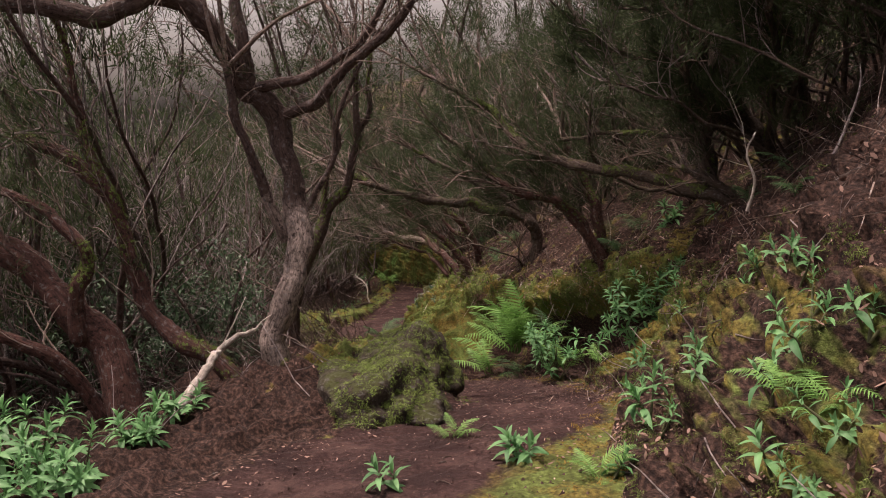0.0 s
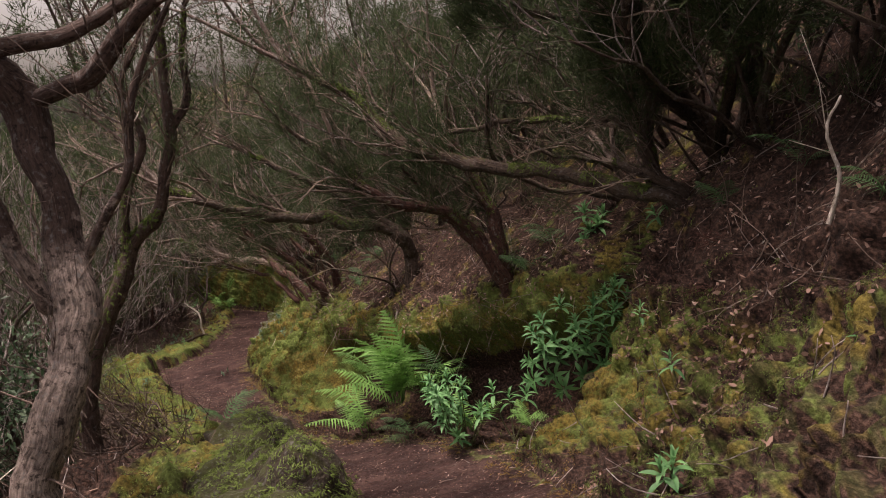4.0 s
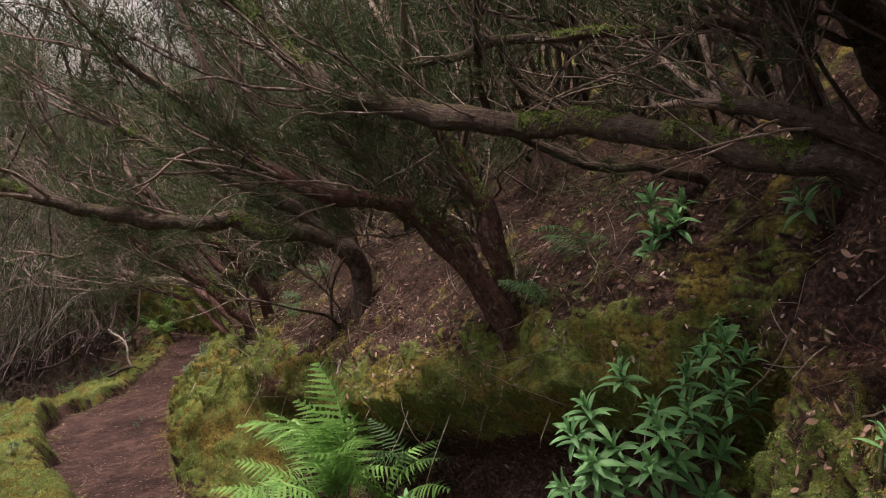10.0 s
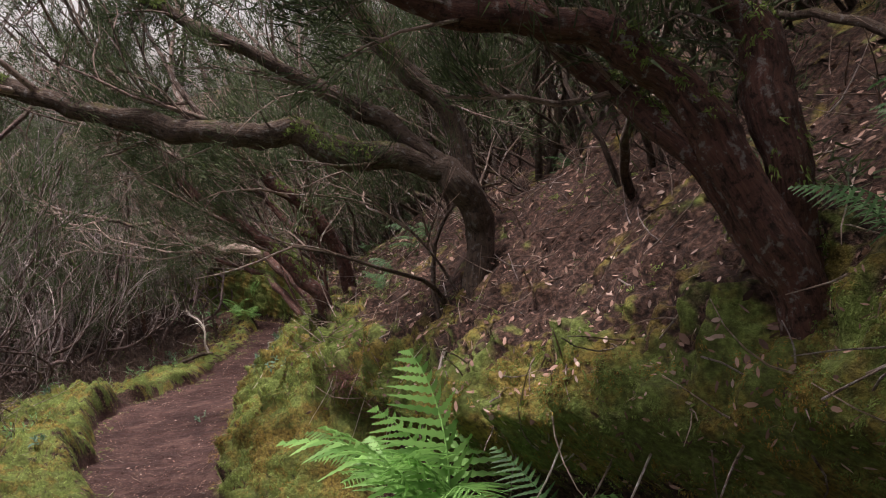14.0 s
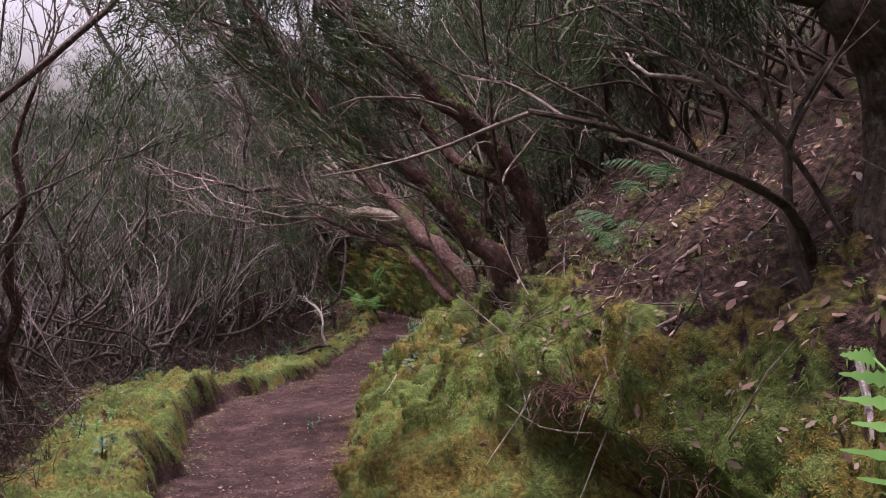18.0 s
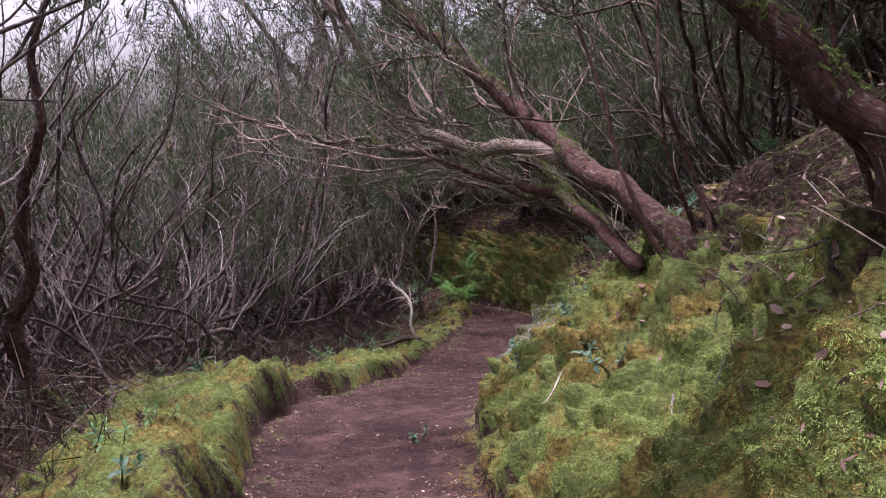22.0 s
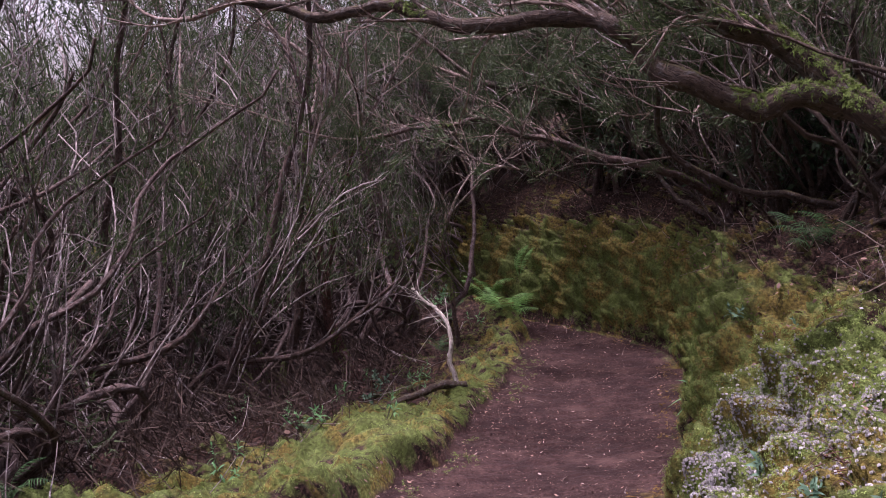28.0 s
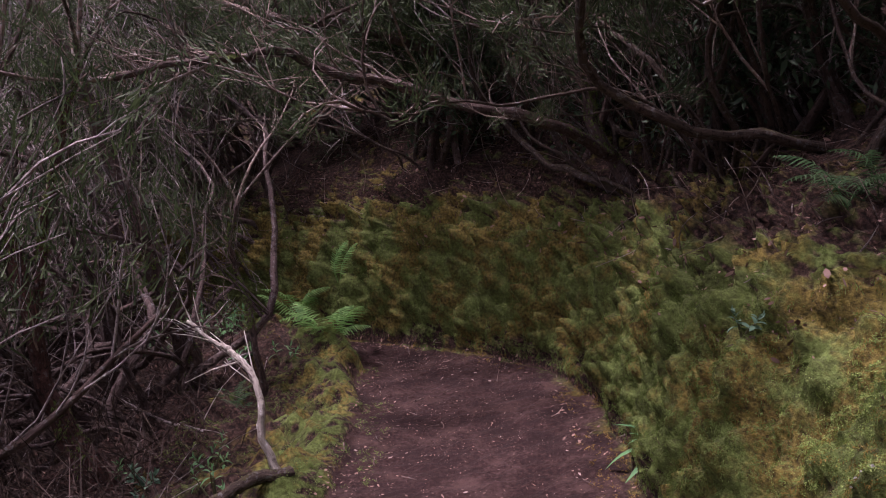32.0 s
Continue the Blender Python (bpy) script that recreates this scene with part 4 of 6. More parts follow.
THICKET = [wood_tree("bare grey-brown heath shrub with upright tangled stems", BARK_GREY, TWIG, (-0.55, -0.1, 0.15), 4.1, 10, 4, 0.12, "thicket of heath shrubs", 0.044, 0.85, 15, 0.55) for _ in range(7)]
UPHILL = [wood_tree("dark heath tree leaning down the slope", BARK_MOSS, TWIG if k % 2 else TWIG_DARK, (-0.5, -0.15, 0.1), 4.2, 4, 9, 0.98, "heath trees on the hillside", 0.035, 0.6, 22) for k in range(6)]
VALLEY = [wood_tree("tall heath tree with green sprays on the valley side", BARK, TWIG, (-0.2, 0, 0.2), 4.6, 4, 10, 0.95, "tall heath trees on the valley side", 0.04, 0.42, 18) for _ in range(4)]


def leafy_tree(label, height, spread, clumps, per, leaf, group, mat, blades=False):
    tree = thing("laurel_tree", (0, 0, 0), label, "tree", group)
    tips, limbs, fine = [], Buf(), Buf()
    for _ in range(3):
        w = wander(rng.normal(size=3) * np.array([0.1, 0.1, 0]) - np.array([0, 0, 0.3]), np.array([0, 0, 1.0]) + rng.normal(size=3) * 0.25, height, 10, 0.15, 0.02)
        tube(limbs, w, np.linspace(0.06, 0.015, 10), 6)
        sprouts(w, clumps, 0.014, spread, 0.8, 3, fine, 2, tips, (0, 0, 0.1), 0.0, 0.2)
    part("trunk", limbs, BARK, tree)
    part("twig_mass", fine, TWIG, tree, kind="stuff")
    crown = Buf()
    if blades:
        needles(crown, tips, per, leaf, 0.02, 0.7, 0.4)
    else:
        leaves(crown, tips, per, leaf, 0.36, 0.8, 0.12)
    part("crown", crown, mat, tree, "dark green foliage", kind="stuff")
    return tree


LEAFY = [leafy_tree("dark green laurel bush with glossy leaves", 1.9, 0.7, 8, 10, 0.085, "laurel bushes", LAUREL) for _ in range(2)]
FAR_WOOD = [leafy_tree("hazy green tree closing the valley side", 5.0, 1.5, 10, 15, 0.16, "trees across the valley side", HEATH, True) for _ in range(3)]


def put_copies(protos, places):
    """Sets the first trees and copies of them where they leave the path clear."""
    done = 0
    for k, (x, y, s, turn) in enumerate(places):
        z = ground_at(x, y)
        for tries in range(14):
            if done < len(protos):
                proto = protos[done]
            else:
                proto = protos[(k + tries) % len(protos)]
            t = turn + 0.45 * ((tries + 1) // 2) * (-1) ** tries
            size = s * (1 - 0.02 * tries)
            pts = REACH.get(proto.name)
            if pts is None:
                break
            c, n = math.cos(t), math.sin(t)
            w = np.stack([pts[:, 0] * c - pts[:, 1] * n, pts[:, 0] * n + pts[:, 1] * c, pts[:, 2]], 1) * size + np.array([x, y, z])
            if in_the_way(w).mean() < 0.004:
                break
        else:
            continue
        if pts is None:
            t, size = turn, s
        ob = proto if done < len(protos) else copy_thing(proto, Matrix())
        done += 1
        ob.location, ob.rotation_euler, ob.scale = (x, y, z), (0, 0, t), (size, size, size)


spots = []
r = random.Random(5)
for row in range(6):
    for k in range(20):
        y = 3.5 + 1.55 * k + r.uniform(-0.7, 0.7)
        d = 0.95 + row * 0.62 + r.uniform(-0.25, 0.25)
        if y > 27.5:
            d += 0.3
        if y > 24.5:
            d -= 0.6
        x = float(left_x(min(y, 29.0))) - d
        if (y < 16 and d < 2.4) or (y < 11 and d < 3.4) or y < 7.5:
            continue
        if -5.6 < x < -2.6 and 23.2 < y < 26.3 and r.random() < 0.75:
            continue
        spots.append((x, y, r.uniform(0.8, 1.2), r.uniform(-0.5, 0.5)))
put_copies(THICKET, spots)
spots = []
for row in range(4):
    for k in range(18):
        y = -3 + 2.0 * k + r.uniform(-0.8, 0.8)
        d = 2.2 + row * 1.25 + r.uniform(-0.5, 0.5)
        if 13 < y < 24:
            d += 0.6
        if y < 9:
            d += 0.9
        x = float(right_x(y)) + d
        spots.append((x, y, r.uniform(0.75, 1.1) + 0.07 * row, r.uniform(-0.45, 0.45)))
for k in range(28):
    y = r.uniform(25, 35)
    spots.append((float(right_x(y)) + 0.75 + 5.5 * r.random() ** 1.3, y, r.uniform(0.6, 1.05), r.uniform(-0.45, 0.45)))
for k in range(14):
    y = r.uniform(6, 15)
    spots.append((float(right_x(y)) + r.uniform(3.2, 6.5), y, r.uniform(0.8, 1.1), r.uniform(-0.45, 0.45)))
for k in range(36):
    y = r.uniform(4.5, 24)
    spots.append((float(right_x(y)) + (r.uniform(3.0, 5.0) if 11 < y < 17 else r.uniform(2.4, 5.0)), y, r.uniform(0.5, 0.85), r.uniform(-0.7, 0.7)))
for k in range(10):
    y = r.uniform(6.0, 9.0)
    spots.append((float(right_x(y)) + r.uniform(2.1, 3.4), y, r.uniform(0.75, 1.0), r.uniform(-0.4, 0.4)))
for k in range(16):
    y = r.uniform(23.8, 30.5)
    spots.append((float(right_x(y)) + r.uniform(0.9, 2.2), y, r.uniform(1.0, 1.3), r.uniform(-0.5, 0.5)))
for k in range(20):
    y = r.uniform(15, 26)
    spots.append((float(right_x(y)) + r.uniform(1.9, 4.2), y, r.uniform(0.6, 0.9), r.uniform(-0.5, 0.5)))
for k in range(16):
    y = r.uniform(26, 34)
    spots.append((float(right_x(y)) + r.uniform(1.2, 4.0), y, r.uniform(0.7, 1.0), r.uniform(-0.6, 0.6)))
put_copies(UPHILL, spots)
spots = [(x + r.uniform(-0.4, 0.4), y + r.uniform(-0.4, 0.4), r.uniform(1.0, 1.3) + (0.25 if y < 16 else 0), r.uniform(0, 6)) for x, y in (
    (-3.6, 8.2), (-4.6, 7.0), (-5.4, 9.2), (-6.4, 7.8), (-4.3, 10.4), (-6.0, 11.2), (-3.4, 12.2), (-5.0, 13.2), (-7.4, 10.0), (-4.2, 15.0), (-6.4, 14.6), (-8.4, 13.0), (-4.8, 5.4), (-6.0, 4.4),
    (-7.2, 18.0), (-8.0, 21.5), (-8.6, 25.0), (-8.2, 28.5), (-6.4, 31.0), (-4.5, 32.5), (-9.6, 17.0), (-3.0, 3.0), (-6.6, 16.4), (-7.0, 20.0), (-6.6, 22.6), (-7.4, 24.0), (-6.2, 26.6), (-7.4, 27.6), (-5.6, 29.6), (-7.0, 33.5), (-9.4, 20.0), (-9.8, 23.0), (-10, 27.0), (-9.0, 31.0), (-5.6, 18.4), (-5.0, 8.4), (-6.2, 9.8), (-7.0, 12.0), (-4.6, 12.0), (-8.0, 8.8), (-8.6, 11.0), (-5.4, 15.8), (-3.6, 10.0), (-7.8, 15.0), (-9.6, 13.6))]
spots += [(r.uniform(-9.5, -5.2), r.uniform(26, 35), r.uniform(1.0, 1.3), r.uniform(0, 6)) for _ in range(14)]
spots += [(r.uniform(-8.5, -5.6), r.uniform(21, 27), r.uniform(1.1, 1.35), r.uniform(0, 6)) for _ in range(8)]
put_copies(VALLEY, spots)
put_copies(LEAFY, [(-2.7, 8.9, 0.85, 0.3), (-3.4, 9.6, 1.0, 0.3), (-3.3, 7.9, 0.8, 3.3), (-4.4, 10.6, 1.1, 2.0), (-3.0, 11.4, 0.9, 4.0), (-5.0, 8.2, 1.1, 1.0), (-4.0, 13.0, 1.0, 5.2), (0.7, 26.6, 0.8, 0.5), (1.4, 27.6, 1.1, 2.2), (0.4, 28.2, 0.9, 1.1), (-0.6, 29.3, 0.9, 5.0), (1.2, 25.2, 0.8, 2.8),
                   (0.1, 29.6, 1.0, 3.0), (-6.2, 10.2, 1.7, 0.8), (-7.0, 12.6, 1.9, 2.9), (-5.8, 13.6, 1.6, 4.6), (-7.6, 9.4, 1.8, 1.5), (-6.6, 8.0, 1.6, 5.1), (-8.2, 14.2, 2.0, 3.7), (1.0, 26.0, 1.1, 1.7), (1.9, 26.8, 1.2, 3.9), (0.9, 29.0, 1.2, 0.9), (-0.2, 30.6, 1.1, 2.6), (1.8, 28.8, 1.3, 5.5), (2.2, 24.6, 1.0, 4.1), (1.4, 23.2, 0.8, 2.0), (-1.0, 31.0, 1.2, 0.2), (-2.6, 32.0, 1.2, 1.4), (0.6, 32.0, 1.4, 3.3), (2.6, 30.5, 1.4, 2.2), (-6.0, 11.5, 1.2, 0.4), (-1.5, 31.5, 1.1, 4.4), (4.6, 12.4, 1.0, 1.0), (5.2, 9.4, 1.1, 2.5), (3.3, 16.2, 0.9, 0.2)])
spots = []
for k in range(34):
    y = -1 + 1.25 * k + r.uniform(-0.8, 0.8)
    spots.append((float(np.interp(y, [0, 20, 42], [-9.5, -12.5, -11])) + r.uniform(-1.8, 1.8), y, r.uniform(1.1, 1.5) * (0.86 if y > 28 else 1.0), r.uniform(0, 6)))
for k in range(10):
    spots.append((-9 + 1.9 * k + r.uniform(-0.7, 0.7), 38 + r.uniform(-2, 2), r.uniform(1.9, 2.4), r.uniform(0, 6)))
for k in range(9):
    spots.append((-8 + 2.0 * k, -7 + r.uniform(-1, 1), r.uniform(0.9, 1.2), r.uniform(0, 6)))
put_copies(FAR_WOOD, spots)


def far_growth(count):
    """Scrub that covers the ground beyond the near trees, on both sides."""
    u = np.concatenate([-rng.uniform(7, 40, count // 2) , 1 + rng.uniform(7, 45, count - count // 2)])
    y = np.concatenate([rng.uniform(-10, 70, count // 2), rng.uniform(-8, 60, count - count // 2)])
    p = surface(u, y)
    high = rng.random((count, 1)) ** 1.4 * np.clip(np.abs(u)[:, None] / 6, 0.8, 3.5)
    p = p + np.array([0, 0, 1.0]) * high
    d = rng.normal(size=(count, 3)) * 0.5 + np.array([-0.1, 0, 0.6])
    buf = Buf()
    needles(buf, list(zip(p, d)), 14, 0.4, 0.03, 0.6, 0.3)
    return tagged(part("scrub", buf, HEATH), "dark green scrub covering the far slopes", "scrub", kind="stuff")


far_growth(7500)


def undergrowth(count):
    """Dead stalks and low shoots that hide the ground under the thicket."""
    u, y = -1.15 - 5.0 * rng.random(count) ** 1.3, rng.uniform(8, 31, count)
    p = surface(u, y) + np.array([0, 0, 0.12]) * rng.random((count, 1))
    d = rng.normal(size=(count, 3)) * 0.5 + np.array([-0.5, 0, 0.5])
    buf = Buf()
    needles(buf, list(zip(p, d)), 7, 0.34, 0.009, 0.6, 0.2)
    return tagged(part("undergrowth", buf, DEADSTALK), "dead stalks covering the ground under the thicket, coloured dark for its shade", "undergrowth", kind="stuff")


# stalk colour kept dark to stand in for the shade under the thicket
DEADSTALK = material("shaded_dead_stalks", leaf_look((0.012, 0.008, 0.007), (0.12, 0.085, 0.07), True, 0.0), 0.9)
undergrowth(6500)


# ---- ferns ----
def frond_mesh(name, mat, pairs=20, arch=0.55, seed=1):
    """One arching frond, one metre long, pointing along x."""
    g = np.random.default_rng(seed)
    buf = Buf()

    def spine(t):
        return np.array([t * (0.96 - 0.1 * t), 0.05 * np.sin(3 * t + seed), arch * t - 0.95 * arch * t * t])

    tube(buf, [spine(t) for t in np.linspace(0, 1, 12)], np.linspace(0.008, 0.002, 12), 4)
    for k in range(pairs):
        t = 0.14 + 0.84 * (k / (pairs - 1))
        p = spine(t)
        fwd = spine(min(t + 0.02, 1.02)) - spine(t - 0.02)
        fwd /= np.linalg.norm(fwd)
        long = 0.23 * np.sin(np.pi * (0.2 + 0.77 * t)) ** 0.85 * (0.9 + 0.2 * g.random())
        for side in (-1, 1):
            out = np.array([0, side, 0]) + fwd * (0.25 + 0.25 * t) + np.array([0, 0, -0.12 + 0.15 * g.normal()])
            out /= np.linalg.norm(out)
            wide = np.cross(out, [0, 0, 1])
            wide /= np.linalg.norm(wide)
            n = 13
            f = np.linspace(0, 1, n)
            half = 0.0155 * (1 - f ** 1.8) * np.where(np.arange(n) % 2, 1.0, 0.5) + 0.001
            mid = p + out * (f * long)[:, None] + np.array([0, 0, -0.25]) * (f ** 2 * long)[:, None]
            v = np.stack([mid - wide * half[:, None], mid + wide * half[:, None]], 1).reshape(-1, 3)
            i = np.arange(n - 1)[:, None] * 2
            buf.add(v, quads=i + np.array([0, 1, 3, 2]))
    return buf.mesh(name, mat)


FRONDS = {"bright": [frond_mesh("frond", FERN, 18, a, k) for k, a in enumerate((0.45, 0.7, 0.95))],
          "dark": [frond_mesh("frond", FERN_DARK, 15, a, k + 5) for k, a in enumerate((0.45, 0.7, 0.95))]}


def fern(at, size, count, facing, sweep, tone, label, lift=0.0):
    """facing: middle of the fan in degrees (0: along x); sweep: its width."""
    f = thing("fern", at, label, "fern", "ferns")
    for k in range(count):
        ob = new("frond", FRONDS[tone][k % 3])
        ob.parent = f
        a = radians(facing + sweep * ((k + 0.5) / count - 0.5) + rng.normal() * 8)
        tilt = radians(-8 - lift - 26 * rng.random())
        s = size * (0.75 + 0.4 * rng.random())
        ob.matrix_basis = Matrix.LocRotScale(rng.normal(size=3) * 0.02, Euler((rng.normal() * 0.2, tilt, a)), (s, s, s))
    return f


fern((0.98, 11.85, -2.42), 1.12, 9, 205, 290, "bright", "large bright green fern spreading out of the bank", 10)
fern((1.1, 12.0, -2.5), 1.25, 6, 165, 250, "bright", "tall bright green fern rising in front of the moss", 36)
fern((0.62, 12.1, -2.85), 0.85, 7, 200, 240, "bright", "bright fern at the foot of the undercut bank", 8)
fern((1.35, 11.5, -2.4), 0.9, 6, 270, 220, "bright", "bright fern with a frond reaching along the bank", 22)
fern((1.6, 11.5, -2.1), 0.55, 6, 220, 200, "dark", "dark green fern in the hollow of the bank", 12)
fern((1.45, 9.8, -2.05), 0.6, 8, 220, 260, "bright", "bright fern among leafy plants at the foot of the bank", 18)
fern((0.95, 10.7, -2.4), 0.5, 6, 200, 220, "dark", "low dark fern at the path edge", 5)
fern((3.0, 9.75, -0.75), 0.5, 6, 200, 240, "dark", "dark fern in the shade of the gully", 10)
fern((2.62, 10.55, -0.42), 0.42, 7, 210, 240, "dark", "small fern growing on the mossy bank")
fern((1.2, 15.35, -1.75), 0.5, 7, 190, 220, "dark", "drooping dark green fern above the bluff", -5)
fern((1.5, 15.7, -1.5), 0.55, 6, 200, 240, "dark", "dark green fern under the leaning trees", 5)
fern((0.85, 13.05, -2.5), 0.65, 7, 220, 200, "bright", "bright fern hanging from the undercut bank", 8)
fern((-0.45, 16.15, -3.55), 0.32, 6, 200, 240, "bright", "small bright fern at the foot of the bluff", 15)
fern((-2.02, 28.45, -5.1), 0.62, 10, 270, 300, "bright", "blue-green fern at the bend of the path", 12)
fern((-2.3, 29.2, -5.0), 0.6, 6, 260, 220, "bright", "blue-green fern behind the bend", 25)
fern((-1.85, 28.90, -4.58), 0.42, 3, 20, 70, "bright", "single bright fern frond catching the light", 40)
fern((-1.72, 14.3, -3.2), 0.3, 6, 270, 300, "dark", "small fern on the mossy ledge", 8)
fern((-0.75, 9.0, -1.3), 0.4, 7, 300, 300, "dark", "grey-green fern behind the mossy mound", 10)
fern((1.32, 3.0, 0.22), 0.25, 7, 200, 280, "bright", "small light green fern on the slope", 10)
fern((1.34, 2.7, 0.26), 0.3, 6, 190, 260, "bright", "light green fern on the leaf-strewn slope", 5)
fern((0.0, 4.55, -0.58), 0.22, 6, 260, 300, "bright", "little fern beside the mossy boulder", 15)
fern((0.68, 3.6, -0.4), 0.25, 6, 250, 280, "bright", "small fern at the foot of the slope", 10)
fern((2.55, 5.75, 0.62), 0.3, 6, 210, 260, "dark", "fern high on the slope")
fern((0.42, 24.3, -3.55), 0.4, 6, 200, 240, "dark", "fern on top of the mossy bank")
fern((-4.1, 20.0, -4.5), 0.4, 6, 300, 300, "dark", "fern at the edge of the thicket", 10)
fern((-3.6, 28.6, -5.1), 0.4, 6, 270, 300, "dark", "dark fern under the thicket", 10)
fern((1.73, 8.75, -1.6), 0.35, 6, 210, 240, "bright", "small fern below the leafy shrub", 10)

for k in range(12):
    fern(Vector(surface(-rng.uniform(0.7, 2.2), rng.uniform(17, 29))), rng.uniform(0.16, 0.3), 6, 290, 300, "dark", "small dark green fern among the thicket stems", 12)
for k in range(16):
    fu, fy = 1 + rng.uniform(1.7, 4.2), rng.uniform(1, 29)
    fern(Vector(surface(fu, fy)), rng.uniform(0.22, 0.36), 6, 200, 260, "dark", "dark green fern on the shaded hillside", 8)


# ---- leafy plants in whorls ----
def leaf_mesh(name, mat, droop, wide):
    n = 7
    f = np.linspace(0, 1, n)
    half = wide * np.sin(np.pi * np.clip(f * 0.93 + 0.06, 0, 1)) ** 0.85
    x, z = f, 0.12 * np.sin(f * 2.2) - droop * f ** 2
    mid = np.stack([x, 0 * f, z], 1)
    off = np.stack([0 * f, half, 0.35 * half], 1)
    v = np.stack([mid - off * np.array([1, 1, -1]), mid, mid + off], 1).reshape(-1, 3)
    i = np.arange(n - 1)[:, None] * 3
    buf = Buf()
    buf.add(v, quads=np.concatenate([i + np.array([0, 1, 4, 3]), i + np.array([1, 2, 5, 4])]))
    return buf.mesh(name, mat)


LEAF = {"green": [leaf_mesh("leaf", SHRUB, d, w) for d, w in ((0.25, 0.13), (0.5, 0.15), (0.1, 0.11))],
        "grey": [leaf_mesh("leaf", BLUELEAF, d, w) for d, w in ((0.2, 0.2), (0.4, 0.22))],
        "spiky": [leaf_mesh("leaf", SHRUB, d, 0.07) for d in (0.3, 0.5)]}


def leafy_plant(name, at, tips, leaf, per, tone, label, group="leafy plants on the bank"):
    """Stems from the base to each tip (given from the base), a whorl of leaves on each."""
    pl = thing(name, at, label, "plant", group)
    for tip in tips:
        tip = np.array(tip, float)
        line = curve_through([(0, 0, -0.05), tip * np.array([0.6, 0.6, 0.35]), tip], 8)
        buf = Buf()
        tube(buf, line, np.linspace(0.008, 0.004, 8), 5)
        part("stem", buf, STEM, pl)
        axis = line[-1] - line[-3]
        axis = axis / np.linalg.norm(axis) + np.array([0, 0, 0.6])
        turn = Vector(axis).to_track_quat("Z", "X").to_matrix().to_4x4()
        for k in range(per):
            ob = new("leaf", LEAF[tone][k % len(LEAF[tone])])
            ob.parent = pl
            rise = 75 - 95 * (k / per) + rng.normal() * 8
            s = leaf * (0.6 + 0.6 * (k / per)) * (0.85 + 0.3 * rng.random())
            at_z = 0.05 - 0.10 * (k / per)
            ob.matrix_basis = Matrix.Translation(tip) @ turn @ Matrix.Translation((0, 0, at_z)) @ Matrix.LocRotScale(None, Euler((0, radians(-rise), radians(k * 137.5))), (s, s, s))
    return pl


def seated(at):
    """The place on the bank at this height and length of the path; elsewhere the ground below."""
    x, y, z = at
    if x < right_x(y) - 0.1:
        return Vector((x, y, ground_at(x, y)))
    p = surface(1 + np.linspace(0.02, 2.2, 90), np.full(90, float(y)))
    return Vector(p[np.argmin(np.abs(p[:, 2] - z) + 0.1 * np.abs(p[:, 0] - x))])


def spread_tips(n, rx, ry, lo, hi, lean=(0, 0)):
    return [(lean[0] + rng.uniform(-rx, rx), lean[1] + rng.uniform(-ry, ry), rng.uniform(lo, hi)) for _ in range(n)]


leafy_plant("leafy_shrub", (2.45, 9.35, -1.25), [(-0.5, -0.15, 0.3), (-0.42, -0.2, 0.1), (-0.55, -0.2, -0.12), (-0.3, -0.15, 0.2), (-0.12, -0.2, 0.35), (-0.28, -0.1, 0.02), (0.05, -0.2, 0.5), (0.2, -0.1, 0.55), (0.35, 0, 0.6), (0.5, 0.05, 0.68), (0.42, -0.1, 0.5), (0.6, 0.0, 0.55), (0.25, -0.2, 0.62), (-0.05, -0.25, 0.12), (0.1, -0.25, 0.28), (-0.4, -0.1, 0.38), (-0.2, -0.05, 0.5), (-0.1, -0.3, -0.1), (-0.35, -0.2, -0.1), (-0.2, -0.3, 0.15), (0.28, -0.15, 0.4), (0, -0.3, 0.4), (-0.5, -0.05, 0.0), (-0.15, -0.3, 0.3), (0.15, -0.3, 0.15), (0.38, -0.2, 0.3), (-0.45, -0.25, 0.2), (0.05, -0.35, 0.0), (-0.3, -0.3, -0.2), (0.2, -0.3, 0.45)], 0.125, 17, "green", "leafy green shrub with whorls of pointed leaves")
leafy_plant("leafy_shrub", (3.0, 10.1, -0.45), [(0, -0.1, 0.35), (-0.15, -0.1, 0.2), (0.12, -0.1, 0.3), (-0.05, -0.2, 0.08), (-0.2, -0.12, 0.4), (0.1, -0.15, 0.1), (-0.1, -0.2, 0.28), (0.05, -0.22, 0.2), (-0.22, -0.18, 0.1), (0.0, -0.2, -0.08), (0.16, -0.18, -0.02), (-0.12, -0.2, -0.15)], 0.15, 16, "green", "drooping leafy shrub high on the bank")
leafy_plant("leafy_shrub", (1.35, 9.55, -2.05), spread_tips(20, 0.34, 0.3, 0.12, 0.65, (-0.1, 0)), 0.115, 16, "green", "clump of leafy plants at the foot of the bank")
leafy_plant("leafy_shrub", (1.65, 9.0, -1.8), spread_tips(3, 0.15, 0.15, 0.15, 0.4), 0.12, 11, "green", "young leafy plant on the bank")
leafy_plant("leafy_shrub", (3.35, 9.2, -0.1), spread_tips(3, 0.2, 0.15, 0.1, 0.3), 0.13, 10, "green", "shaded leafy plant beside the mossy trunk")
